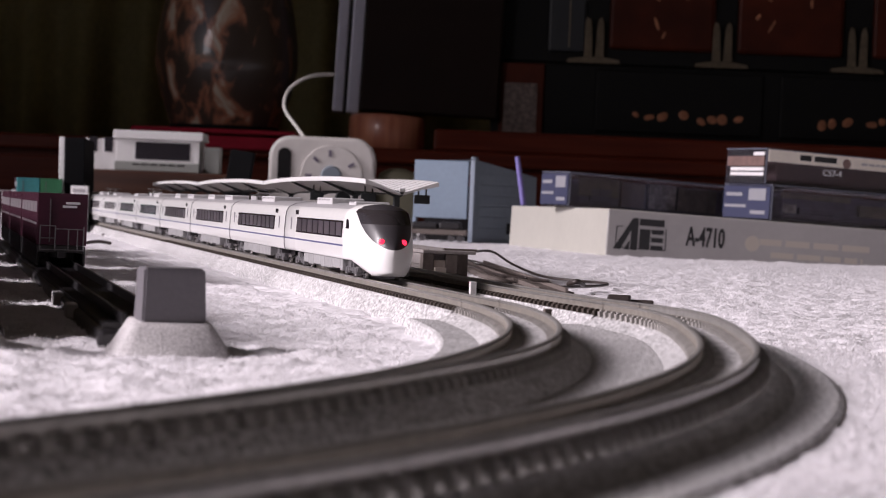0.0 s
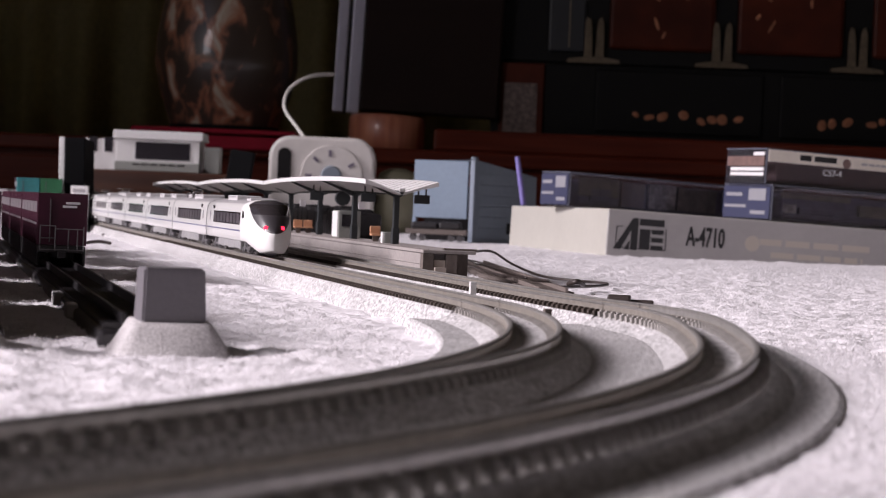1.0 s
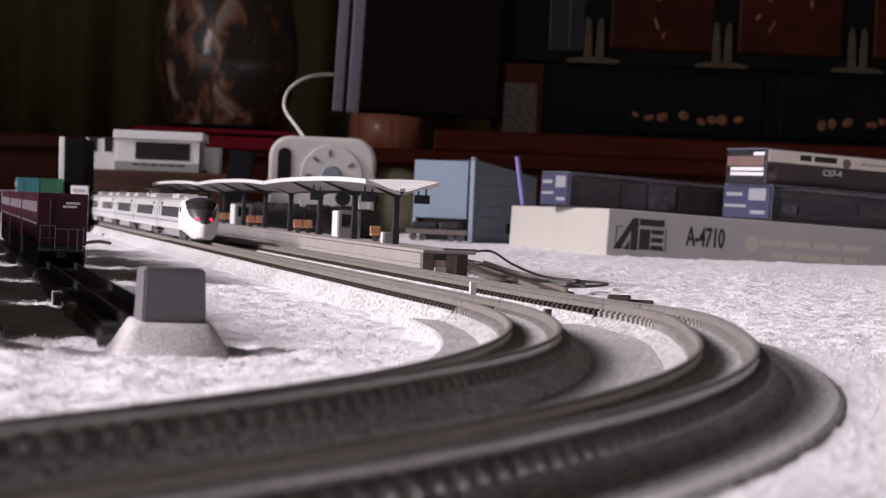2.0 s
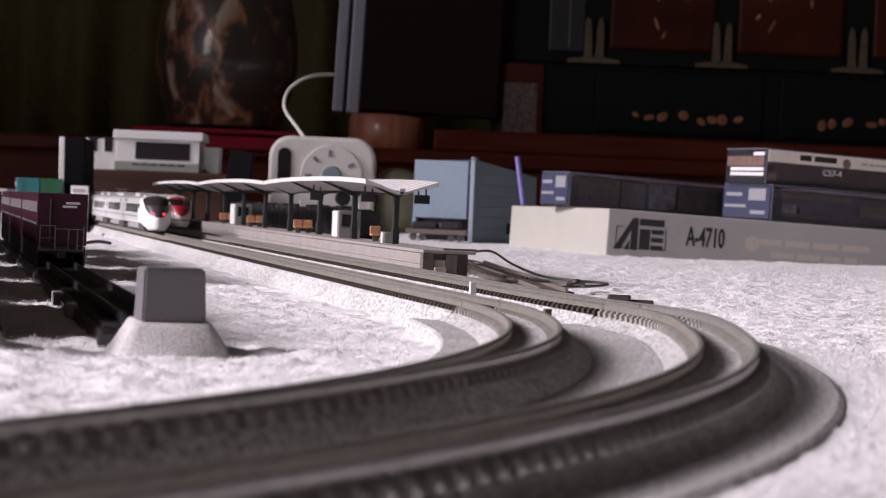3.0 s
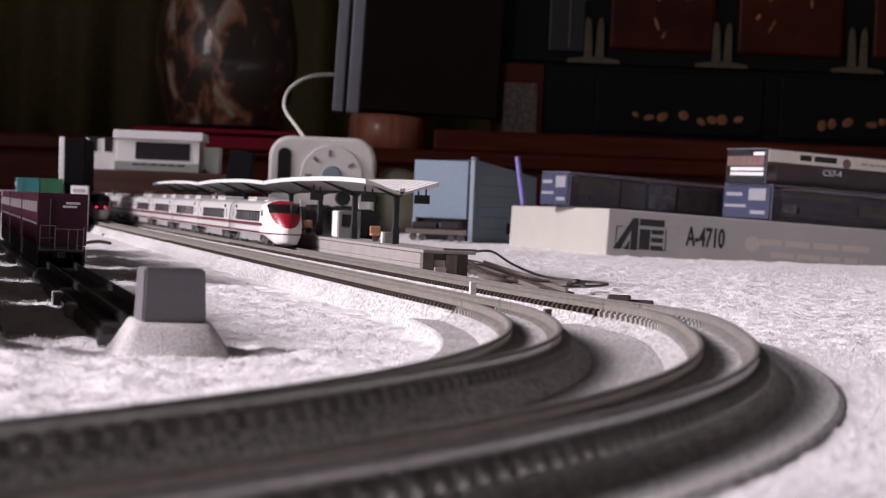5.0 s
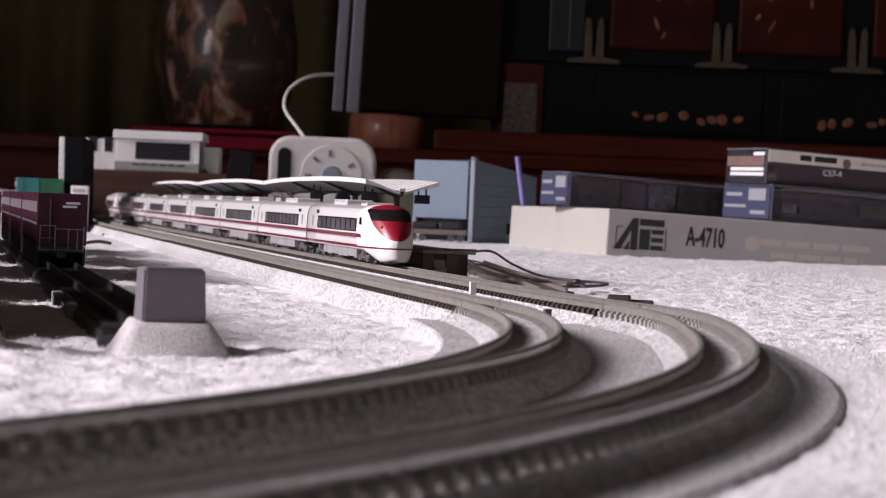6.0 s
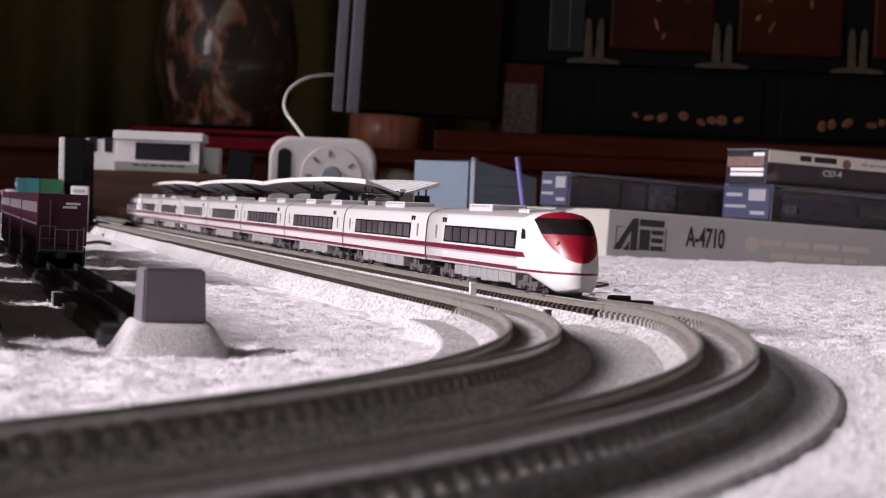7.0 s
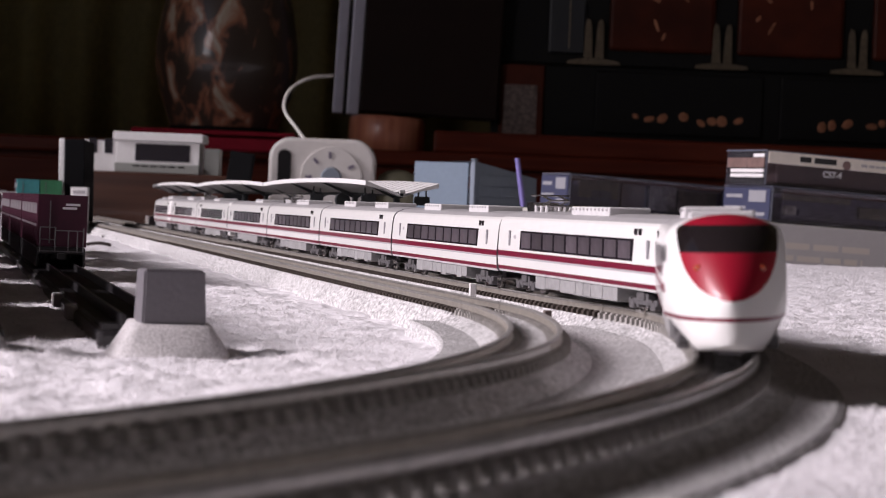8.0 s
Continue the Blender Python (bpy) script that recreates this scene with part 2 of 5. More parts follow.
def nose_mat(name, mask_upper, mask_lower, stripe):
    """White front whose painted U-shaped panel and belt line follow the car's own axes."""
    m = mat(name, (0.82, 0.81, 0.80), 0.35, coat=0.15)
    n, l = m.node_tree.nodes, m.node_tree.links
    co, sp = n.new("ShaderNodeTexCoord"), n.new("ShaderNodeSeparateXYZ")
    l.new(co.outputs["Object"], sp.inputs[0])

    def op(kind, a, b=None, c=None):
        k = n.new("ShaderNodeMath")
        k.operation = kind
        for i, v in enumerate((a, b, c)):
            if v is None:
                continue
            if isinstance(v, (int, float)):
                k.inputs[i].default_value = v
            else:
                l.new(v, k.inputs[i])
        return k.outputs[0]

    x, y, z = sp.outputs
    ay = op("ABSOLUTE", y)
    # half width of the panel falls from the roof to its round foot
    q = op("POWER", op("MAXIMUM", op("DIVIDE", op("SUBTRACT", 0.0210, z), 0.0122), 0.0), 2.8)
    wid = op("MULTIPLY", op("SQRT", op("MAXIMUM", op("SUBTRACT", 1.0, q), 0.0)), 0.0077)
    panel = op("MULTIPLY", op("LESS_THAN", ay, wid), op("GREATER_THAN", x, 0.0452))
    glass = op("MULTIPLY", op("LESS_THAN", z, 0.0199), op("GREATER_THAN", z, 0.0158))
    glass = op("MULTIPLY", glass, panel)
    belt = op("MULTIPLY", op("GREATER_THAN", z, 0.0058), op("LESS_THAN", z, 0.0064))
    upper = op("MULTIPLY", op("GREATER_THAN", z, 0.0094), op("LESS_THAN", z, 0.0108))
    upper = op("MULTIPLY", upper, op("LESS_THAN", op("ADD", x, op("MULTIPLY", z, 1.2)), 0.0552))
    last = None
    for fac, col in ((upper, stripe), (belt, stripe), (panel, mask_lower), (glass, mask_upper)):
        h = n.new("ShaderNodeMix")
        h.data_type = "RGBA"
        l.new(fac, h.inputs["Factor"])
        if last is None:
            h.inputs["A"].default_value = (0.82, 0.81, 0.80, 1)
        else:
            l.new(last, h.inputs["A"])
        h.inputs["B"].default_value = (*col, 1)
        last = h.outputs["Result"]
    b = n["Principled BSDF"]
    l.new(last, b.inputs["Base Color"])
    rg = op("SUBTRACT", 0.42, op("MULTIPLY", glass, 0.27))
    l.new(rg, b.inputs["Roughness"])
    return m


M_NOSERED = nose_mat("nose_red_panel", (0.012, 0.009, 0.010), (0.30, 0.004, 0.020), (0.17, 0.006, 0.028))
M_NOSEBLACK = nose_mat("nose_black_panel", (0.035, 0.03, 0.032), (0.045, 0.04, 0.045), (0.82, 0.81, 0.80))


# ---------------------------------------------------------------- mesh helpers
def part(name, bm, material, parent=None, label="", smooth=False):
    me = bpy.data.meshes.new(name)
    if isinstance(bm, tuple):
        me.from_pydata(bm[0], [], bm[1])
    else:
        bmesh.ops.recalc_face_normals(bm, faces=bm.faces)
        bm.to_mesh(me)
        bm.free()
    for m in (material if isinstance(material, (list, tuple)) else [material]):
        me.materials.append(m)
    if smooth:
        me.shade_smooth()
    ob = new(name, me)
    ob.parent = parent
    if label:
        tagged(ob, label)
    return ob


def thing(name, label, category, group="", m=None):
    ob = new(name)
    ob.empty_display_size = 0.01
    if m is not None:
        ob.matrix_world = m
    return tagged(ob, label, category, group)


def box(bm, x0, y0, z0, x1, y1, z1, bevel=0.0, m=None, mi=0):
    r = bmesh.ops.create_cube(bm, size=1.0)
    vs = r["verts"]
    for v in vs:
        v.co = Vector(((x0 + x1) / 2 + v.co.x * (x1 - x0), (y0 + y1) / 2 + v.co.y * (y1 - y0), (z0 + z1) / 2 + v.co.z * (z1 - z0)))
    fs = {f for v in vs for f in v.link_faces}
    for f in fs:
        f.material_index = mi
    if bevel:
        es = list({e for v in vs for e in v.link_edges})
        q = bmesh.ops.bevel(bm, geom=es, offset=bevel, segments=2, affect="EDGES", profile=0.5)
        vs = list({v for f in q["faces"] for v in f.verts} | {v for v in vs if v.is_valid})
        for f in q["faces"]:
            f.material_index = mi
    if m is not None:
        for v in vs:
            v.co = m @ v.co
    return vs


def boxes(*specs, bevel=0.0, m=None):
    bm = bmesh.new()
    for s in specs:
        box(bm, *s, bevel=bevel, m=m)
    return bm


def cyl(bm, p0, p1, r0, r1=None, seg=12):
    p0, p1 = Vector(p0), Vector(p1)
    r1 = r0 if r1 is None else r1
    q = (p1 - p0).to_track_quat("Z", "Y")
    rings = []
    for p, r in ((p0, r0), (p1, r1)):
        rings.append([bm.verts.new(p + q @ Vector((r * math.cos(2 * math.pi * i / seg), r * math.sin(2 * math.pi * i / seg), 0))) for i in range(seg)])
    for i in range(seg):
        j = (i + 1) % seg
        bm.faces.new((rings[0][i], rings[0][j], rings[1][j], rings[1][i]))
    bm.faces.new(rings[0][::-1])
    bm.faces.new(rings[1])


def lathe(bm, prof, seg=40):
    rings = [[bm.verts.new((r * math.cos(2 * math.pi * i / seg), r * math.sin(2 * math.pi * i / seg), z)) for i in range(seg)] for r, z in prof]
    for a, b in zip(rings, rings[1:]):
        for i in range(seg):
            j = (i + 1) % seg
            bm.faces.new((a[i], a[j], b[j], b[i]))
    bm.faces.new(rings[0][::-1])
    bm.faces.new(rings[-1])


def tube(bm, pts, r, seg=8):
    """A round cord through the points."""
    pts = [Vector(p) for p in pts]
    fine = []
    for i in range(len(pts) - 1):
        a, b, c, d = pts[max(i - 1, 0)], pts[i], pts[i + 1], pts[min(i + 2, len(pts) - 1)]
        for k in range(6):
            t = k / 6
            fine.append(0.5 * ((2 * b) + (c - a) * t + (2 * a - 5 * b + 4 * c - d) * t * t + (3 * b - a - 3 * c + d) * t ** 3))
    fine.append(pts[-1])
    rings = []
    for i, p in enumerate(fine):
        d = fine[min(i + 1, len(fine) - 1)] - fine[max(i - 1, 0)]
        q = d.to_track_quat("Z", "Y")
        rings.append([bm.verts.new(p + q @ Vector((r * math.cos(2 * math.pi * k / seg), r * math.sin(2 * math.pi * k / seg), 0))) for k in range(seg)])
    for a, b in zip(rings, rings[1:]):
        for k in range(seg):
            j = (k + 1) % seg
            bm.faces.new((a[k], a[j], b[j], b[k]))
    bm.faces.new(rings[0][::-1])
    bm.faces.new(rings[-1])


def bars(bm, x0, x1, z, rows, h, gap, y, seed, mi=0):
    """Rows of plain bars, in the plane y, in place of small print."""
    rnd = random.Random(seed)
    for k in range(rows):
        x = x0
        zz = z - k * (h + gap)
        while x < x1:
            w = rnd.uniform(1.5, 5) * h
            box(bm, x, y - 0.00006, zz, min(x + w, x1), y + 0.0002, zz + h, mi=mi)
            x += w + h * 0.7


# ---------------------------------------------------------------- the line of the tracks
R_OUT, GAP = 0.480, 0.0332
CEN = Vector((-0.429, 0.4013))
TH = radians(13.609)
NRM = Vector((math.cos(TH), math.sin(TH)))
DIR = Vector((-math.sin(TH), math.cos(TH)))
STRAIGHT = 1.75
FAR_R = 0.50


def swing(a, radius, lat):
    """The outer track runs a little wide where the curve begins."""
    if radius < R_OUT - 0.001 or not -0.4 < a < 0.4:
        return 0.0
    s = 0.042 if a > -0.062 else 0.046
    return 0.0034 * math.exp(-((a + 0.062) / s) ** 2) * min(1.0, max(0.0, (lat + 0.0225) / 0.0120))


def on_line(a, radius, lat=0.0):
    """Place and heading at a metres along a track; below 0 the near curve, past the straight the far curve. The heading points to growing a."""
    r = radius + lat + swing(a, radius, lat)
    slope = (swing(a + 0.002, radius, lat) - swing(a - 0.002, radius, lat)) / 0.004
    if a < 0:
        ang = TH + a / radius
        out = Vector((math.cos(ang), math.sin(ang)))
        return CEN + out * r, (Vector((-out.y, out.x)) + out * slope).normalized()
    if a <= STRAIGHT:
        return CEN + NRM * r + DIR * a, (DIR + NRM * slope).normalized()
    rr = FAR_R + (radius - R_OUT)
    k = (a - STRAIGHT) / rr
    c = CEN + NRM * (R_OUT - FAR_R) + DIR * STRAIGHT
    ang = TH + k
    return c + Vector((math.cos(ang), math.sin(ang))) * (rr + lat), Vector((-math.sin(ang), math.cos(ang)))


RAIL_TOP = 0.008
CANT = 0.0004


def cant_at(a, radius):
    """How far the outer rail lies above the inner one; the inner track leans more as the curve goes on."""
    if a >= 0:
        return 0.0
    more = 0.0010 * min(1.0, max(0.0, (-0.15 - a) / 0.10)) if radius < R_OUT - 0.001 else 0.0
    return CANT * min(1.0, -a / 0.06) + more


def rise(a, radius):
    """The outer rails climb a little on to the curve."""
    if radius < R_OUT - 0.001:
        return 0.0
    k = min(1.0, max(0.0, (0.06 - a) / 0.12))
    return 0.0005 * k * k * (3 - 2 * k)


def sweep(bm, radius, prof, a0, a1, step, mi=0, tilt=True):
    """Sweeps a closed profile of (lateral, height) along a track."""
    n = max(1, int(round((a1 - a0) / step)))
    rings = []
    for i in range(n + 1):
        a = a0 + (a1 - a0) * i / n
        c = cant_at(a, radius) if tilt else 0
        ring = []
        for lat, z in prof:
            p, _ = on_line(a, radius, lat)
            if tilt:
                up = c * (lat + 0.0045) / 0.009 + rise(a, radius)
            elif lat < -0.02 and z > 0.0040:
                # the crown of the bed leans with the inner track
                up = cant_at(a, radius - GAP) * max(0.0, lat + GAP + 0.0045) / 0.009
            else:
                up = 0.0
            ring.append(bm.verts.new((p.x, p.y, z + up)))
        rings.append(ring)
    m = len(prof)
    for a, b in zip(rings, rings[1:]):
        for k in range(m):
            j = (k + 1) % m
            bm.faces.new((a[k], a[j], b[j], b[k])).material_index = mi
    bm.faces.new(rings[0][::-1])
    bm.faces.new(rings[-1])


# ---------------------------------------------------------------- room
def wall(name, spec, material, label):
    return tagged(part(name, boxes(spec), material), label, "wall", kind="structure")


tagged(part("floor", boxes((-1.8, -1.6, -0.47, 2.6, 4.2, -0.42)), M_FLOOR), "dark brown wooden floor of the dim room", "floor", kind="structure")
tagged(part("ceiling", boxes((-1.8, -1.6, 2.0, 2.6, 4.2, 2.05)), M_CEIL), "plain dull ceiling of the room", "ceiling", kind="structure")
wall("wall_north", (-1.8, 3.75, -0.42, 2.6, 3.85, 2.0), M_WALL, "dark olive back wall behind the furniture")
wall("wall_east", (2.5, -1.5, -0.42, 2.6, 3.75, 2.0), M_WALL, "plain olive side wall")
wall("wall_south", (-1.8, -1.6, -0.42, 2.6, -1.5, 2.0), M_WALL, "plain olive wall behind the viewer")
ww = bmesh.new()
for s in ((-1.8, -1.5, -0.42, -1.7, 3.75, 0.03), (-1.8, -1.5, 0.03, -1.7, -1.35, 2.0), (-1.8, 2.25, 0.03, -1.7, 3.75, 2.0), (-1.8, -1.35, 1.9, -1.7, 2.25, 2.0)):
    box(ww, *s)
tagged(part("wall_west", ww, M_WALL), "olive wall with a wide window opening", "wall", kind="structure")
wf = bmesh.new()
for y in (-1.35, 2.22):
    box(wf, -1.77, y, 0.03, -1.73, y + 0.03, 1.9, bevel=0.003)
box(wf, -1.775, -1.35, 0.032, -1.725, 2.25, 0.05, bevel=0.003)
tagged(part("window_1", wf, M_WHITEPRINT), "white frame of a wide daylit window", "window", kind="structure")


def far_curtain():
    bm = bmesh.new()
    n, x0, x1 = 220, -1.75, 0.6
    top, bot = [], []
    for i in range(n + 1):
        x = x0 + (x1 - x0) * i / n
        y = 3.66 + 0.028 * math.sin(x * 62) + 0.012 * math.sin(x * 23 + 1)
        top.append(bm.verts.new((x, y, 1.98)))
        bot.append(bm.verts.new((x, y + 0.004 * math.sin(x * 40), -0.38)))
    for i in range(n):
        bm.faces.new((bot[i], bot[i + 1], top[i + 1], top[i]))
    bmesh.ops.solidify(bm, geom=bm.faces[:], thickness=0.003)
    return tagged(part("curtain", bm, M_CURTAIN, smooth=True), "olive green pleated curtain hanging along the back wall", "curtain")


far_curtain()


# ---------------------------------------------------------------- table and felt
def felt_table():
    t = thing("table", "large low wooden table under a white felt sheet", "table")
    part("tabletop", boxes((-1.5, -0.45, -0.050, 1.6, 2.50, -0.012), bevel=0.004), M_DARKWOOD, t)
    for x in (-1.4, 1.5):
        for y in (-0.35, 2.4):
            part("leg", boxes((x - 0.04, y - 0.04, -0.42, x + 0.04, y + 0.04, -0.050), bevel=0.004), M_DARKWOOD, t)


felt_table()


def fluff(x, y):
    """Height of the felt: lumps of a few millimetres with finer wool on them."""
    p = Vector((x, y, 0))
    b = banked(x, y)
    h = 0.0010 * noise.noise(p * 55) + 0.0011 * noise.noise(p * 150 + Vector((5, 1, 0))) + 0.0005 * noise.noise(p * 330)
    return h * (1 - 260 * b) - 0.0006 + b


def ease(v):
    v = min(1.0, max(0.0, v))
    return v * v * (3 - 2 * v)


def banked(x, y):
    """The felt laps up against the rims of the curve."""
    v = Vector((x, y)) - CEN
    a, r = v.dot(DIR), v.length
    if a > -0.02 or r < 0.38 or r > 0.56:
        return 0.0
    k = ease((-0.02 - a) / 0.06)
    out = ease((r - 0.4885) / 0.0075) * ease((0.555 - r) / 0.05)
    inn = ease((0.4365 - r) / 0.0070) * ease((r - 0.385) / 0.04)
    return k * (0.0031 * out + 0.0016 * inn)


def felt():
    xs, ys = [], []
    y = 0.06
    while y < 2.46:
        ys.append(y)
        y += 0.006 if y < 0.16 else 0.0015 + max(0, y - 0.60) * 0.0035
    x = -1.45
    while x < 1.55:
        xs.append(x)
        d = max(0.0, abs(x - 0.02) - 0.17)
        x += 0.0015 + d * 0.03
    verts = [(a, b, fluff(a, b)) for b in ys for a in xs]
    nx = len(xs)
    faces = [(j * nx + i, j * nx + i + 1, (j + 1) * nx + i + 1, (j + 1) * nx + i) for j in range(len(ys) - 1) for i in range(nx - 1)]
    n0 = len(verts)
    verts += [(-1.45, 0.06, -0.012), (1.55, 0.06, -0.012), (1.55, 2.46, -0.012), (-1.45, 2.46, -0.012)]
    faces.append((n0 + 3, n0 + 2, n0 + 1, n0))
    ob = part("ground", (verts, faces), M_FELT, smooth=True)
    return tagged(ob, "fluffy white felt sheet spread over the table", "felt sheet", kind="structure")


felt()


def in_track(x, y):
    v = Vector((x, y)) - CEN
    a = v.dot(DIR)
    r = v.dot(NRM) if a > 0 else v.length
    return 0.424 < r < 0.500


def felt_wool():
    """Loose fibres standing out of the felt near the tracks."""
    rnd = random.Random(4)
    verts, faces = [], []
    for k in range(190000):
        y = 0.17 + 1.42 * rnd.random() ** 1.6
        x = (rnd.random() - 0.5) * 0.52 * y + 0.01
        if in_track(x, y):
            continue
        z = fluff(x, y)
        a, ln, up = rnd.uniform(0, 6.283), rnd.uniform(0.0005, 0.0018), rnd.uniform(0.25, 1.0)
        w = 0.00003 + 0.00005 * y
        dx, dy = math.cos(a), math.sin(a)
        i = len(verts)
        mx, my, mz = x + dx * ln * 0.55, y + dy * ln * 0.55, z + ln * up * 0.6
        ex, ey, ez = x + dx * ln, y + dy * ln, z + ln * up * 0.45
        verts += [(x - dy * w, y + dx * w, z - 0.0003), (x + dy * w, y - dx * w, z - 0.0003), (mx + dy * w, my - dx * w, mz), (mx - dy * w, my + dx * w, mz), (ex, ey, ez)]
        faces += [(i, i + 1, i + 2, i + 3), (i + 3, i + 2, i + 4)]
    ob = part("felt_wool", (verts, faces), M_FIBRE)
    return tagged(ob, "loose white wool fibres on the felt sheet", "felt", kind="stuff")


felt_wool()


# ---------------------------------------------------------------- tracks
A0 = -0.46
JOIN = -0.02
RAIL_PROF = [(-0.00055, -0.0001), (-0.0003, -0.0005), (-0.0003, -0.0015), (-0.0008, -0.0019), (0.0008, -0.0019), (0.0003, -0.0015), (0.0003, -0.0005), (0.00055, -0.0001), (0.0003, 0.00012), (-0.0003, 0.00012)]


def roadbed_curve():
    c = GAP
    i0 = -c
    prof = [(i0 - 0.0180, -0.004), (i0 - 0.0176, 0.0030), (i0 - 0.0170, 0.0034), (i0 - 0.0102, 0.0032), (i0 - 0.0070, 0.0048), (i0 - 0.0054, 0.0053), (i0 - 0.0040, 0.0056), (i0, 0.0058), (i0 + 0.0032, 0.0058), (i0 + 0.0040, 0.0056), (i0 + 0.0054, 0.0050), (i0 + 0.0070, 0.0045),
            (i0 + 0.0104, 0.0032), (-0.0104, 0.0032), (-0.0070, 0.0049), (-0.0054, 0.0055), (-0.0040, 0.0058), (0.0, 0.0060), (0.0032, 0.0060), (0.0040, 0.0058), (0.0054, 0.0052), (0.0070, 0.0046), (0.0106, 0.0032), (0.0170, 0.0032), (0.0179, 0.0028), (0.0183, -0.004)]
    bm = bmesh.new()
    sweep(bm, R_OUT, prof, A0, JOIN - 0.0005, 0.006, tilt=False)
    return bm


BED_PROF = [(-0.0106, -0.004), (-0.0104, 0.0004), (-0.0088, 0.0030), (-0.0069, 0.0053), (0.0069, 0.0053), (0.0088, 0.0030), (0.0104, 0.0004), (0.0106, -0.004)]


track = thing("double_track", "grey moulded model railway double track curving over the felt", "model track")
part("roadbed", roadbed_curve(), M_BALLAST, track, "grey speckled ballast roadbed of the canted double curve")
STRAIGHTS = {}
for rad in (R_OUT, R_OUT - GAP):
    st = thing("single_track", "grey model track with dark brown sleepers on the felt", "model track", "single tracks")
    STRAIGHTS[rad] = st
    bm = bmesh.new()
    sweep(bm, rad, BED_PROF, JOIN + 0.0005, 3.0, 0.02, tilt=False)
    part("roadbed", bm, M_BALLAST, st, "grey moulded ballast of the single line")
    for lat in (-0.0045, 0.0045):
        for owner, a0, a1 in ((track, A0, JOIN - 0.0002), (st, JOIN + 0.0002, 3.0)):
            bm = bmesh.new()
            sweep(bm, rad, [(lat + u, RAIL_TOP + v) for u, v in RAIL_PROF], a0, a1, 0.006)
            for f in bm.faces:
                f.material_index = 0 if f.calc_center_median().z > RAIL_TOP - 0.0004 else 1
            part("rail", bm, [M_RAIL, M_RAILSIDE], owner, "dull grey metal rail")

SL = 0.0040


def sleeper_mesh(material):
    bm = bmesh.new()
    # a sleeper sunk in the middle, with a chair on both sides of each rail
    for s in (-1, 1):
        box(bm, -0.00085, min(s * 0.0022, s * 0.0066), -0.0018, 0.00085, max(s * 0.0022, s * 0.0066), 0.0)
        for d in (-0.0012, 0.0012):
            y = s * 0.0045 + d
            box(bm, -0.0007, y - 0.0005, 0.0, 0.0007, y + 0.0005, 0.0004)
    for v in bm.verts:
        if v.co.z > -0.0001:
            v.co.x *= 0.85
    me = bpy.data.meshes.new("sleeper")
    bm.to_mesh(me)
    bm.free()
    me.materials.append(material)
    return me


def sleeper_pose(a, rad):
    p, h = on_line(a, rad)
    c = cant_at(a, rad)
    rx = -math.degrees(math.atan2(c, 0.009))
    return pose(p.x, p.y, 0.0061 + c * 0.5 + rise(a, rad), 0, 0, math.degrees(math.atan2(h.y, h.x))) @ pose(0, 0, 0, rx)


def lay_sleepers():
    pale, brown = sleeper_mesh(M_SLEEPER), sleeper_mesh(M_DARKSLEEPER)
    for rad in (R_OUT, R_OUT - GAP):
        verts, faces = [], []
        for k in range(int((3.0 - A0) / SL)):
            a = A0 + 0.002 + k * SL
            m = sleeper_pose(a, rad)
            if a < 0.62:
                ob = new("sleeper", pale if a < JOIN else brown)
                ob.parent = track if a < JOIN else STRAIGHTS[rad]
                ob.matrix_basis = m
            else:
                i = len(verts)
                for x in (-0.0008, 0.0008):
                    for y in (-0.0070, 0.0070):
                        for z in (-0.001, 0.0):
                            verts.append(tuple(m @ Vector((x, y, z))))
                faces += [(i, i + 1, i + 3, i + 2), (i + 4, i + 6, i + 7, i + 5), (i, i + 4, i + 5, i + 1), (i + 2, i + 3, i + 7, i + 6), (i + 1, i + 5, i + 7, i + 3)]
        tagged(part("sleeper_row", (verts, faces), M_DARKSLEEPER, STRAIGHTS[rad]), kind="stuff")


# ---------------------------------------------------------------- trains
SIDE = [(0.0090, 0.0052), (0.0094, 0.0058), (0.0096, 0.0068), (0.0097, 0.0089), (0.0097, 0.0094), (0.0097, 0.0108), (0.0097, 0.0114), (0.0094, 0.0163),
        (0.0091, 0.0182), (0.0086, 0.0192), (0.0080, 0.0198), (0.0060, 0.0208), (0.0030, 0.0214), (0.0, 0.0216)]
TOP = 0.0216
# row: 0 skirt, 1 lower stripe, 2 white, 3 thin line, 4 stripe, 5 white, 6 windows, 7.. white, 9.. roof


def ring_at(x, w, ztop, zbot, narrow=0.0):
    pts = []
    for y, z in SIDE:
        k = (z - 0.0052) / (TOP - 0.0052)
        yy = y * w / 0.0097
        if narrow > 0:
            ell = w * max(0.0, 1 - abs((k - 0.40) / (0.60 if k > 0.40 else 0.47)) ** (2.1 if k > 0.40 else 3.4)) ** 0.5
            yy = yy * (1 - narrow) + ell * narrow
        pts.append((x, yy, zbot + k * (ztop - zbot)))
    return [(x, -y, z) for _, y, z in pts] + [(x, y, z) for _, y, z in pts[::-1][1:]]


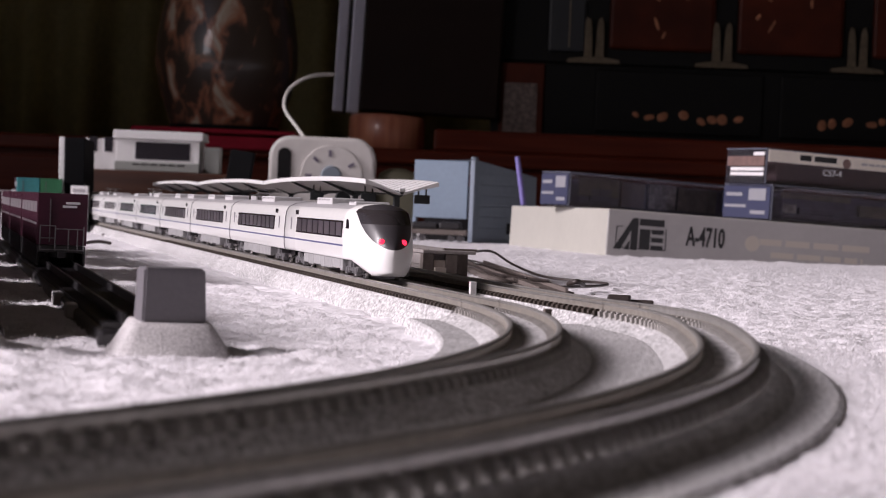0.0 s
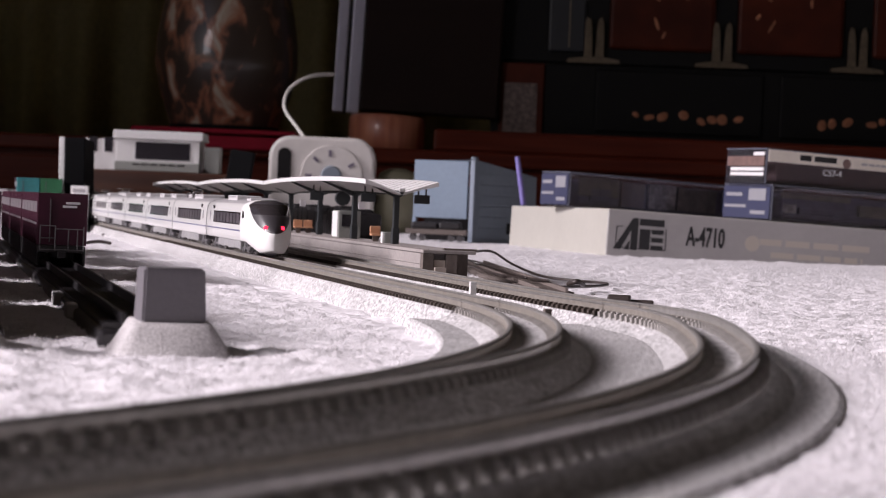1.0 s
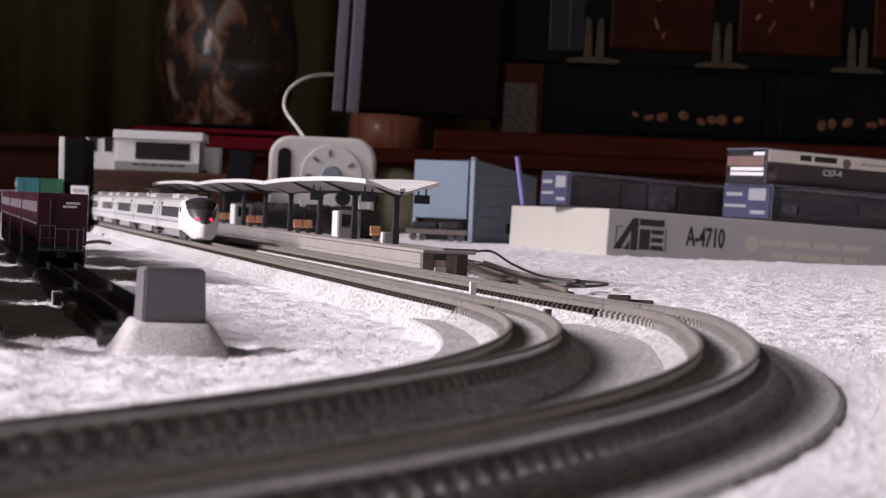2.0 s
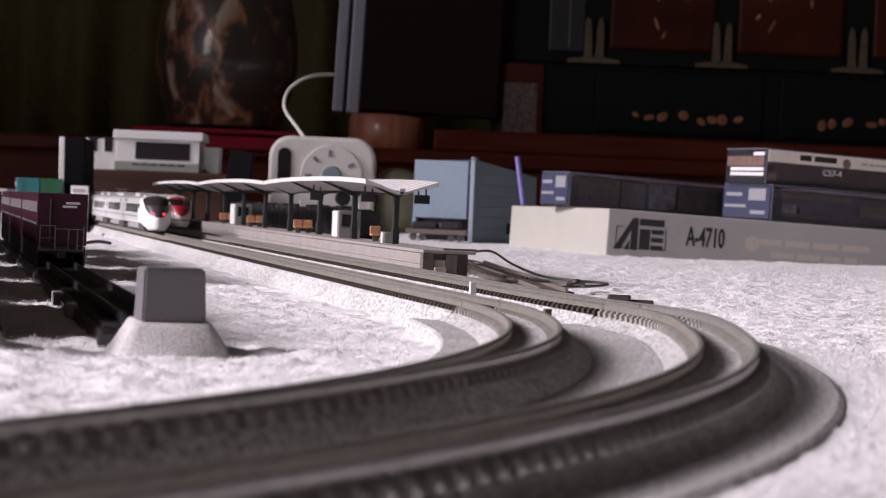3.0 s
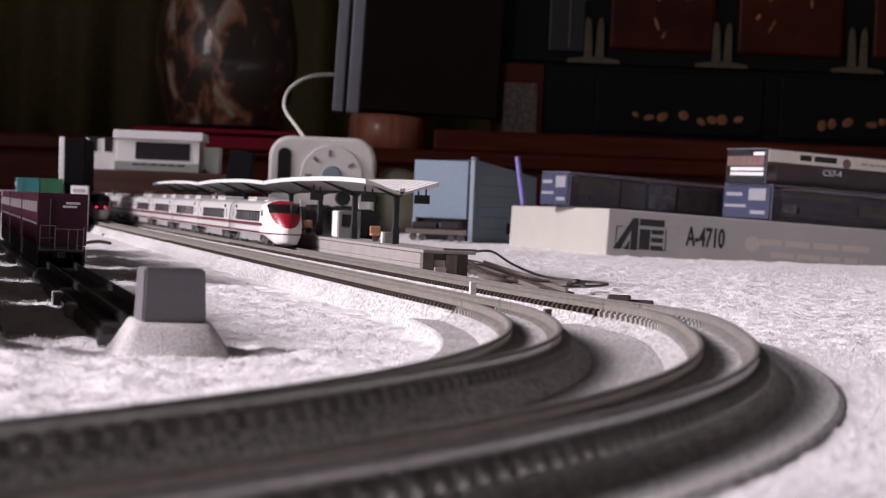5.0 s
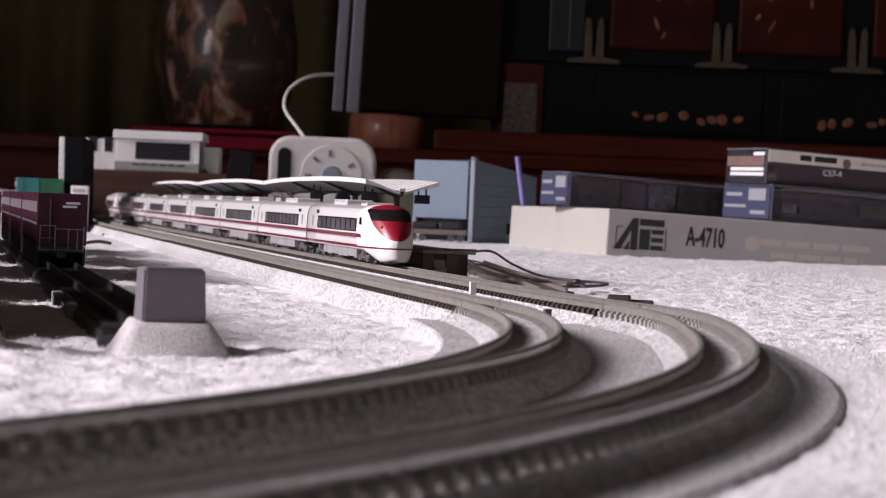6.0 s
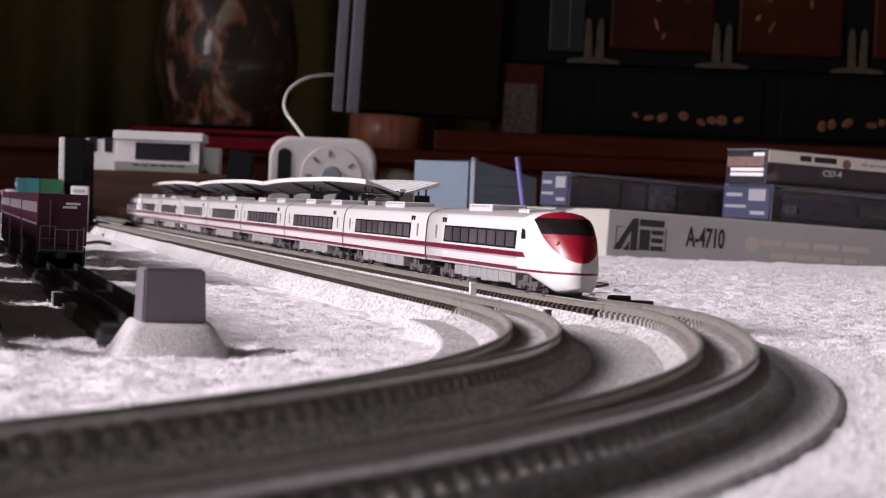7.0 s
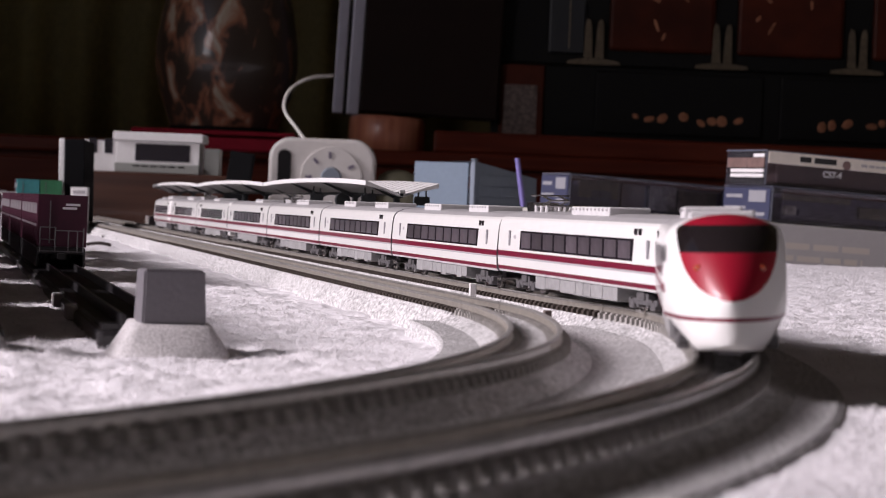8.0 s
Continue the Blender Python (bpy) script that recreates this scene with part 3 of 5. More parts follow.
def car_body(stations, rows, dark_from, dark_to, nose_from=None):
    """stations: (x, half width, roof, foot). rows: material slot for each band of the side; the windows' band is dark between two x."""
    bm = bmesh.new()
    rings = [[bm.verts.new(p) for p in ring_at(*s)] for s in stations]
    m = len(rings[0])
    half = len(SIDE) - 1
    for a, b, s0, s1 in zip(rings, rings[1:], stations, stations[1:]):
        for k in range(m - 1):
            f = bm.faces.new((a[k], a[k + 1], b[k + 1], b[k]))
            row = k if k < half else m - 2 - k
            mi = rows[row]
            xm = (s0[0] + s1[0]) / 2
            if row == 6 and dark_from < xm < dark_to:
                mi = 4
            if nose_from is not None and xm > nose_from:
                mi = 5
            f.material_index = mi
    bm.faces.new(rings[0][::-1]).material_index = 6
    bm.faces.new(rings[-1]).material_index = 5 if nose_from is not None else 6
    for a, b in zip(rings, rings[1:]):
        bm.faces.new((a[0], b[0], b[-1], a[-1])).material_index = 5 if nose_from is not None and a[0].co.x > nose_from else 6
    return bm


def pane_data(h0, h1, w):
    me = bpy.data.meshes.new("window_pane")
    bm = bmesh.new()
    box(bm, -w / 2, -0.00012, h0, w / 2, 0.00012, h1)
    bm.to_mesh(me)
    bm.free()
    me.materials.append(M_PANE)
    return me


PANES = {}


def add_panes(car, x0, x1, n):
    w = (x1 - x0) / n
    key = round(w, 5)
    if key not in PANES:
        PANES[key] = pane_data(0.0119, 0.0158, w * 0.84)
    for side in (-1, 1):
        for i in range(n):
            ob = new("window_pane", PANES[key])
            ob.parent = car
            ob.matrix_basis = pose(x0 + w * (i + 0.5), side * 0.00957, 0, 0, 0, 0) @ pose(0, 0, 0, 0, 0, 0)


def add_bogie(car, x):
    bm = bmesh.new()
    for s in (-1, 1):
        y = s * 0.0068
        box(bm, x - 0.0095, y - 0.0007, 0.0020, x + 0.0095, y + 0.0007, 0.0033, bevel=0.0002)
        for d in (-0.007, 0.007):
            box(bm, x + d - 0.0016, y - 0.0009, 0.0010, x + d + 0.0016, y + 0.0010, 0.0030, bevel=0.0003)
            box(bm, x + d * 0.45 - 0.0008, y - 0.0008, 0.0014, x + d * 0.45 + 0.0008, y + 0.0011, 0.0046, bevel=0.0002)
        box(bm, x - 0.0022, y - 0.0012, 0.0030, x + 0.0022, y + 0.0010, 0.0050, bevel=0.0003)
    box(bm, x - 0.004, -0.0062, 0.0022, x + 0.004, 0.0062, 0.0044)
    b = part("bogie", bm, M_BOGIE, car, "dark bogie with bright wheels")
    for d in (-0.007, 0.007):
        bm = bmesh.new()
        for s in (-1, 1):
            cyl(bm, (x + d, s * 0.0037, 0.0029), (x + d, s * 0.0050, 0.0029), 0.0029, seg=18)
            cyl(bm, (x + d, s * 0.0050, 0.0029), (x + d, s * 0.0076, 0.0029), 0.0007, 0.0005, seg=8)
        cyl(bm, (x + d, -0.0038, 0.0029), (x + d, 0.0038, 0.0029), 0.0006, seg=8)
        part("wheelset", bm, M_STEEL, b)


def add_underfloor(car, x0, x1, seed):
    rnd = random.Random(seed)
    bm = bmesh.new()
    box(bm, x0 - 0.002, -0.0080, 0.0050, x1 + 0.002, 0.0080, 0.0060)
    part("floor_frame", bm, M_UNDER, car)
    x = x0
    while x < x1 - 0.003:
        w = min(rnd.choice((0.006, 0.009, 0.013)), x1 - x)
        d = rnd.choice((0.0017, 0.0019, 0.0022))
        part("equipment_box", boxes((x, -0.0086, d, x + w - 0.0004, 0.0086, 0.0052), bevel=0.0002), M_UNDER, car, "grey underfloor equipment box")
        x += w


SLAT = {}


def add_roof_unit(car, x, w, h=0.0014):
    bm = bmesh.new()
    box(bm, x - w / 2, -0.0052, 0.0205, x + w / 2, 0.0052, TOP + h, bevel=0.0004)
    unit = part("roof_unit", bm, M_ROOFLIGHT, car, "light grey air conditioner on the roof")
    if "m" not in SLAT:
        SLAT["m"] = bpy.data.meshes.new("grille_slat")
        bm = boxes((0.0, -0.0054, 0.0, 0.0008, 0.0054, 0.0005))
        bm.to_mesh(SLAT["m"])
        bm.free()
        SLAT["m"].materials.append(M_ROOF)
    for i in range(int(w / 0.0030)):
        ob = new("grille_slat", SLAT["m"])
        ob.parent = unit
        ob.matrix_basis = pose(x - w / 2 + 0.001 + i * 0.0030, 0, TOP - 0.0001 + h * 0.45)


def add_pantograph(car, x):
    z = TOP
    bm = bmesh.new()
    for s in (-1, 1):
        cyl(bm, (x - 0.006, s * 0.0032, z + 0.0013), (x + 0.006, s * 0.0032, z + 0.0013), 0.0003, seg=6)
        cyl(bm, (x - 0.005, s * 0.0030, z + 0.0013), (x + 0.006, s * 0.0022, z + 0.0027), 0.00025, seg=6)
        cyl(bm, (x + 0.006, s * 0.0022, z + 0.0027), (x - 0.003, s * 0.0024, z + 0.0039), 0.00025, seg=6)
    for d in (-0.006, 0.006):
        cyl(bm, (x + d, -0.0033, z + 0.0013), (x + d, 0.0033, z + 0.0013), 0.0003, seg=6)
    cyl(bm, (x + 0.006, -0.0024, z + 0.0027), (x + 0.006, 0.0024, z + 0.0027), 0.00025, seg=6)
    cyl(bm, (x - 0.003, -0.0026, z + 0.0039), (x - 0.003, 0.0026, z + 0.0039), 0.00025, seg=6)
    panto = part("pantograph", bm, M_STEEL, car, "folded metal pantograph")
    for d in (-0.0035, -0.0025):
        bm = bmesh.new()
        cyl(bm, (x + d, -0.0052, z + 0.0040), (x + d, 0.0052, z + 0.0040), 0.00025, seg=6)
        part("contact_strip", bm, M_STEEL, panto)
    for s in (-1, 1):
        for d in (-0.005, 0.0, 0.005):
            bm = bmesh.new()
            cyl(bm, (x + d, s * 0.0032, z - 0.0008), (x + d, s * 0.0032, z + 0.0014), 0.0006, 0.0005, seg=8)
            part("insulator", bm, M_ROOFLIGHT, panto, "pale insulator")
    for i in range(5):
        part("resistor_plate", boxes((x - 0.013 + i * 0.0014, -0.0035, z - 0.0008, x - 0.0122 + i * 0.0014, 0.0035, z + 0.0022)), M_STEEL, panto)


def add_gangway(car, x):
    bm = bmesh.new()
    s = 1 if x > 0 else -1
    box(bm, x, -0.0060, 0.0062, x + s * 0.0014, 0.0060, 0.0196, bevel=0.0004)
    part("gangway", bm, M_GANGWAY, car, "grey rubber gangway between the cars")


def door_lines(car, xs):
    for x in xs:
        bm = bmesh.new()
        for s in (-1, 1):
            box(bm, x - 0.0008, s * 0.00962 - 0.0001, 0.0122, x + 0.0008, s * 0.00962 + 0.0001, 0.0162)
        part("door_window", bm, M_GANGWAY, car, "narrow grey door window")


def markers(car, x):
    bm = bmesh.new()
    for s in (-1, 1):
        for d in (0, 0.0030):
            box(bm, x + d, s * 0.00932 - 0.00012, 0.0172, x + d + 0.0017, s * 0.00932 + 0.00012, 0.0186)
    part("destination_sign", bm, M_BAND, car, "small dark sign windows above the side")


def livery(red):
    """Material slots: white, roof, stripe, lower stripe, window band, nose, end."""
    mats = [M_CREAMWHITE, M_ROOF, M_STRIPE if red else M_CREAMWHITE, M_STRIPE if red else M_CREAMWHITE, M_BAND, M_NOSERED if red else M_NOSEBLACK, M_GANGWAY, M_GREYLINE if red else M_BLUELINE]
    rows = [0, 3, 0, 7, 2, 0, 0, 0, 0, 0, 1, 1, 1]
    return mats, rows


NOSE = 0.0286


def make_car(red, kind, group, seed):
    """kind: lead (with the streamlined nose), plain, power (with pantograph) or cab (flat driving end)."""
    colour = "white model coach with dark red stripes" if red else "white model coach with thin blue line"
    what = {"lead": " and a streamlined nose", "plain": " and grey roof", "power": " and a roof pantograph", "cab": " and a flat cab end"}[kind]
    car = thing("railcar", colour + what, "model train", group)
    mats, rows = livery(red)
    h = 0.0674
    if kind == "lead":
        st = [(-h, 0.0097, TOP, 0.0052), (-0.045, 0.0097, TOP, 0.0052), (0.0325, 0.0097, TOP, 0.0052), (0.0355, 0.0097, TOP, 0.0052)]
        for i in range(1, 27):
            t = i / 26
            x = 0.0355 + NOSE * (1 - (1 - t) ** 1.8)
            u = (x - 0.0355) / NOSE
            wv = 0.0097 * (1 - u ** (2.1 if red else 2.0)) ** 0.5 if u < 1 else 0.0
            zt = TOP - 0.0125 * max(0.0, (u - 0.30) / 0.70) ** 2.4
            zb = 0.0052 - 0.0040 * min(1.0, max(0.0, u - 0.30) * 2.2) + 0.0012 * u ** 10
            b = min(1.0, max(0.0, u - 0.15) * 1.6)
            st.append((x, max(wv, 0.0004), zt, zb, 0.78 * b * b * (3 - 2 * b)))
        bm = car_body(st, rows, -0.045, 0.0352, 0.0372)
        body = part("body", bm, mats, car, smooth=True)
        add_panes(car, -0.044, 0.0347, 8)
        door_lines(car, (-0.055,))
        markers(car, -0.048)
        bm = bmesh.new()
        for s in (-1, 1):
            vs = [bm.verts.new((0.0400 + dx, s * (0.00966 * (1 - ((0.0045 + dx) / NOSE) ** (2.1 if red else 2.0)) ** 0.5 - (0.0002 if z > 0.015 else 0.0)), z)) for dx, z in ((0, 0.0142), (0.0034, 0.0142), (0.0024, 0.0166), (0, 0.0170))]
            bm.faces.new(vs)
        bmesh.ops.solidify(bm, geom=bm.faces[:], thickness=0.0002)
        part("cab_window", bm, M_BAND, car, "small dark cab side window")
        zl, yl = (0.0135, 0.0046) if red else (0.0110, 0.0031)
        best = min(((abs(p[1] - yl) + abs(p[2] - zl), q[0]) for q in st[4:] for p in ring_at(*q) if p[1] > 0), key=lambda v: v[0])[1]
        for s in (-1, 1):
            bm = bmesh.new()
            bmesh.ops.create_uvsphere(bm, u_segments=12, v_segments=8, radius=0.0008 if red else 0.0010)
            for v in bm.verts:
                v.co = Vector((best - 0.0004 + v.co.x, s * yl + v.co.y, zl + v.co.z * 0.8))
            part("headlight" if red else "tail_light", bm, M_HEADOFF if red else M_TAIL, car, "amber unlit lamp" if red else "glowing red tail lamp", smooth=True)
        bm = boxes((0.044, -0.0020, 0.0006, 0.0570, 0.0020, 0.0022), bevel=0.0005)
        part("coupler_cover", bm, M_GANGWAY, car, "grey coupler below the nose")
        add_roof_unit(car, -0.02, 0.026)
        add_roof_unit(car, 0.026, 0.010, 0.0005)
        add_gangway(car, -h)
    else:
        st = [(x, 0.0097, TOP, 0.0052) for x in (-h, -0.046, 0.046, h)]
        part("body", car_body(st, rows, -0.046, 0.046), mats, car)
        add_panes(car, -0.045, 0.045, 9)
        part("side_emblem", boxes((-0.0525, -0.00962, 0.0140, -0.0500, 0.00962, 0.0152), bevel=0.0004), M_GREYLINE, car, "small grey printed emblem")
        door_lines(car, (-0.056, 0.056))
        markers(car, 0.046)
        if kind == "power":
            add_roof_unit(car, 0.0, 0.030)
            add_pantograph(car, -0.048)
        elif kind == "cab":
            add_roof_unit(car, 0.012, 0.022, 0.0010)
            part("cab_front", boxes((-h - 0.0012, -0.0088, 0.0030, -h + 0.001, 0.0088, 0.0205), bevel=0.0008), M_CREAMWHITE, car, "white flat cab front")
            part("cab_windscreen", boxes((-h - 0.0015, -0.0074, 0.0130, -h - 0.0009, 0.0074, 0.0185)), M_BAND, car, "dark cab windscreen")
        else:
            add_roof_unit(car, -0.03, 0.022)
            add_roof_unit(car, 0.028, 0.022)
        add_gangway(car, h)
        if kind != "cab":
            add_gangway(car, -h)
    add_bogie(car, -0.047)
    add_bogie(car, 0.0405 if kind == "lead" else 0.047)
    add_underfloor(car, -0.034, 0.033, seed)
    part("coupling", boxes((-h - 0.003, -0.0012, 0.0028, -h + 0.004, 0.0012, 0.0044)), M_BOGIE, car)
    return car


PITCH = 0.1367
CAR_KINDS = ("lead", "power", "plain", "plain", "power", "cab", "cab", "power", "lead")


def make_train(red):
    group = "red-striped model express train" if red else "white model express train"
    made, cars = {}, []
    for i, kind in enumerate(CAR_KINDS):
        flip = i >= 6
        if kind not in made:
            made[kind] = make_car(red, kind, group, 11 + len(made))
            cars.append((made[kind], flip))
        else:
            cars.append((copy_thing(made[kind], Matrix()), flip))
    return cars


RED_CARS = make_train(True)
WHITE_CARS = make_train(False)


def car_pose(tip, i, radius, flip):
    """Pose of car i of a train whose nose stands at tip."""
    a = tip + 0.0735 + i * PITCH
    p, _ = on_line(a - 0.047, radius)
    q, _ = on_line(a + 0.047, radius)
    c = (p + q) / 2
    f = p - q
    ang = math.degrees(math.atan2(f.y, f.x))
    k = 0.5 * (cant_at(a - 0.047, radius) + cant_at(a + 0.047, radius))
    rx = math.degrees(math.atan2(k, 0.009))
    m = pose(c.x, c.y, RAIL_TOP + k / 2 + rise(a, radius), 0, 0, ang) @ pose(0, 0, 0, rx)
    return m @ pose(0, 0, 0, 0, 0, 180) if flip else m


RED_TIP = ((0.0, 1.490), (3.0, 0.893), (3.5, 0.792), (4.0, 0.684), (4.5, 0.573), (5.2, 0.405), (6.0, 0.217), (6.5, 0.111), (7.0, 0.001), (7.5, -0.112), (8.0, -0.222))
WHITE_TIP = ((0.0, 0.070), (0.5, 0.175), (1.0, 0.283), (1.5, 0.391), (3.0, 0.713), (3.5, 0.829), (4.0, 0.943), (4.5, 1.053), (8.0, 1.775))


def tip_at(table, t):
    for (t0, a0), (t1, a1) in zip(table, table[1:]):
        if t <= t1:
            return a0 + (a1 - a0) * (t - t0) / (t1 - t0)
    return table[-1][1]


def along(s, lat, z=0.0):
    """Place beside the outer straight."""
    p = CEN + NRM * (R_OUT + lat) + DIR * s
    return Vector((p.x, p.y, z))


def line_pose(s, lat, z=0.0, turn=0.0):
    """Axes beside the straight: x across to the platform side, y along the line away from the near curve."""
    p = along(s, lat, z)
    return pose(p.x, p.y, z, 0, 0, math.degrees(TH) + turn)


# ---------------------------------------------------------------- station platform
PLAT_Z = 0.0138
PLAT_LAT = 0.0245


def platform():
    t = thing("station_platform", "grey model station platform with coursed side walls", "platform", m=line_pose(0.25, PLAT_LAT))
    L, w = 1.05, 0.0100
    part("core", boxes((-w + 0.0012, 0.0145, -0.002, w - 0.0012, L, PLAT_Z - 0.0012)), M_PLATFORM, t)
    part("deck", boxes((-w, 0.0, PLAT_Z - 0.0012, w, L, PLAT_Z), bevel=0.0002), M_PLATFORM, t, "pale grey platform deck")
    part("edge_line", boxes((-w + 0.0022, 0.001, PLAT_Z - 0.0001, -w + 0.0027, L - 0.001, PLAT_Z + 0.0001)), M_PLATDARK, t, "thin dark line along the deck edge")
    # side courses, each a separate block with dark joints
    me = {}
    for row in range(3):
        z0 = 0.0005 + row * 0.0040
        for k in range(8):
            y0 = 0.004 + k * (L - 0.004) / 8
            if "m" not in me:
                bm = boxes((-0.0011, 0.0003, 0.0, 0.0003, (L - 0.004) / 8 - 0.0001, 0.0039), bevel=0.00008)
                me["m"] = bpy.data.meshes.new("wall_block")
                bm.to_mesh(me["m"])
                bm.free()
                me["m"].materials.append(M_PLATFORM)
            ob = new("wall_block", me["m"])
            ob.parent = t
            ob.matrix_basis = pose(-w + 0.0012, y0, z0)
    # dark end with stairs
    part("end_pier", boxes((-w, 0.0, -0.002, -w + 0.0042, 0.0035, PLAT_Z - 0.0014), bevel=0.0002), M_PLATDARK, t, "dark end pier")
    part("end_pier", boxes((-w + 0.0088, 0.0, -0.002, -w + 0.0130, 0.0035, PLAT_Z - 0.0014), bevel=0.0002), M_PLATDARK, t, "dark end pier")
    for i in range(4):
        part("stair", boxes((-w + 0.0044, -0.0060 + i * 0.0022, -0.002, -w + 0.0086, 0.0035, 0.0024 + i * 0.0026), bevel=0.0001), M_STEP, t, "small pale grey-brown end step")
    part("end_wall", boxes((-w + 0.0132, 0.012, -0.002, w, 0.0145, PLAT_Z - 0.0014), bevel=0.0002), M_PLATDARK, t)
    part("nameplate", boxes((w - 0.012, 0.001, PLAT_Z + 0.0001, w + 0.0005, 0.003, PLAT_Z + 0.0008)), M_PLATDARK, t, "thin dark strip at the deck end")
    return t


platform()


def canopy():
    t = thing("platform_canopy", "white butterfly canopy on dark posts over the platform", "station canopy", m=line_pose(0.335, PLAT_LAT, PLAT_Z))
    zc, ze, hw = 0.0215, 0.0262, 0.0152
    y0 = 0.0
    spans = ((0.0, 0.272), (0.274, 0.56), (0.562, 0.86))
    for a, b in spans:
        for s in (-1, 1):
            bm = bmesh.new()
            n = 18
            rows = []
            for i in range(n + 1):
                u = i / n
                y = a + (b - a) * u
                sag = 0.0016 * (abs(2 * u - 1) ** 2.5)
                rows.append([bm.verts.new((s * x, y, z - sag)) for x, z in ((0.0006, zc), (hw * 0.5, zc + (ze - zc) * 0.52), (hw, ze - 0.0006), (hw, ze + 0.0013), (hw * 0.5, zc + (ze - zc) * 0.52 + 0.0010), (0.0006, zc + 0.0010))])
            for p, q in zip(rows, rows[1:]):
                for k in range(6):
                    bm.faces.new((p[k], p[(k + 1) % 6], q[(k + 1) % 6], q[k]))
            bm.faces.new(rows[0])
            bm.faces.new(rows[-1][::-1])
            part("roof_panel", bm, M_CANOPY, t, "white sloping roof panel")
        for i in range(int((b - a) / 0.012)):
            y = a + 0.006 + i * 0.012
            u = (y - a) / (b - a)
            sag = 0.0016 * (abs(2 * u - 1) ** 2.5)
            bm = bmesh.new()
            rib = [bm.verts.new((x, y + d, z - sag)) for d in (-0.0004, 0.0004) for x, z in ((0.002, zc + 0.0014), (hw - 0.0003, ze + 0.0011), (hw - 0.0003, ze + 0.0015), (0.002, zc + 0.0019))]
            for k in range(4):
                j = (k + 1) % 4
                bm.faces.new((rib[k], rib[j], rib[4 + j], rib[4 + k]))
            bm.faces.new(rib[:4])
            bm.faces.new(rib[4:][::-1])
            part("roof_rib", bm, M_CANOPY, t)
    part("gutter", boxes((-0.0009, 0.0, zc - 0.0012, 0.0009, 0.86, zc + 0.0004), bevel=0.0002), M_POST, t, "dark gutter beam in the valley")
    for i in range(10):
        y = 0.010 + i * 0.0875
        part("post", boxes((-0.0011, y - 0.0016, 0.0, 0.0011, y + 0.0016, zc - 0.001), (-0.0014, y - 0.0019, 0.0, 0.0014, y + 0.0019, 0.0065), bevel=0.0002), M_POST, t, "dark steel post")
        for s in (-1, 1):
            bm = bmesh.new()
            sec = []
            for x, z, h in ((0.0, zc - 0.0016, 0.0026), (hw * 0.5, zc + (ze - zc) * 0.5 - 0.0010, 0.0016), (hw * 0.98, ze - 0.0006, 0.0009)):
                sec.append([bm.verts.new((s * x, y + d, z + e)) for d, e in ((-0.0007, -h / 2), (0.0007, -h / 2), (0.0007, h / 2 - 0.0003), (-0.0007, h / 2 - 0.0003))])
            for p, q in zip(sec, sec[1:]):
                for k in range(4):
                    bm.faces.new((p[k], p[(k + 1) % 4], q[(k + 1) % 4], q[k]))
            bm.faces.new(sec[0])
            bm.faces.new(sec[-1][::-1])
            part("bracket", bm, M_POST, t, "dark tapered roof bracket")
    part("end_fascia", boxes((-0.0012, -0.0008, zc - 0.0002, 0.0012, 0.0002, zc + 0.0013), bevel=0.0002), M_CANOPY, t)
    # signs hanging below the roof
    for x, y, w, z in ((-0.0072, 0.032, 0.0032, 0.0168), (0.0098, 0.006, 0.0032, 0.0168), (-0.0072, 0.155, 0.0032, 0.0168)):
        g = part("hanging_sign", boxes((x - w, y - 0.0005, z, x + w, y + 0.0005, z + 0.0036), bevel=0.0002), M_POST, t, "dark hanging sign board")
        for d in (-0.5, 0.5):
            part("hanger", boxes((x + d * w - 0.0003, y - 0.0003, z + 0.0036, x + d * w + 0.0003, y + 0.0003, 0.0240)), M_POST, g)
    bm = bmesh.new()
    cyl(bm, (-0.003, 0.110, 0.0180), (-0.003, 0.1135, 0.0180), 0.0033, seg=20)
    cyl(bm, (-0.003, 0.112, 0.0212), (-0.003, 0.112, 0.0235), 0.0003, seg=6)
    part("clock", bm, M_POST, t, "round dark station clock")
    for y, x in ((0.045, -0.0072), (0.20, -0.006)):
        part("notice", boxes((x - 0.0014, y, 0.0135, x + 0.0014, y + 0.0006, 0.0165)), M_WHITEPRINT, t, "small white notice")
    return t


canopy()


def bench(s, lat, n=2):
    t = thing("platform_bench", "orange moulded bench seat on the station platform", "bench", "platform benches", line_pose(s, lat + 0.004, PLAT_Z, 90))
    for i in range(n):
        y = i * 0.0052
        part("seat", boxes((-0.0030, y, 0.0024, 0.0006, y + 0.0046, 0.0033), bevel=0.0003), M_ORANGE, t)
        part("backrest", boxes((0.0, y, 0.0028, 0.0011, y + 0.0046, 0.0066), bevel=0.0003), M_ORANGE, t)
        part("leg", boxes((-0.0014, y + 0.001, 0.0, -0.0004, y + 0.0036, 0.0026)), M_PLATDARK, t)
    return t


for s, lat, n in ((0.388, PLAT_LAT - 0.001, 1), (0.562, PLAT_LAT, 2), (0.728, PLAT_LAT, 2), (0.85, PLAT_LAT, 2)):
    bench(s, lat, n)


def kiosk(s, lat, deep, h, label):
    t = thing("platform_kiosk", label, "kiosk", "platform kiosks", line_pose(s, lat, PLAT_Z))
    part("body", boxes((-0.0052, 0.0, 0.0, 0.0052, deep, h), bevel=0.0004), M_GREYBOX, t)
    part("side_panel", boxes((-0.0056, 0.0005, 0.0005, -0.0050, deep - 0.0005, h - 0.0004)), M_CANOPY, t, "white side panel")
    part("window", boxes((-0.0036, -0.0004, h * 0.42, 0.0030, 0.0004, h * 0.86)), M_BAND, t, "dark kiosk window")
    return t


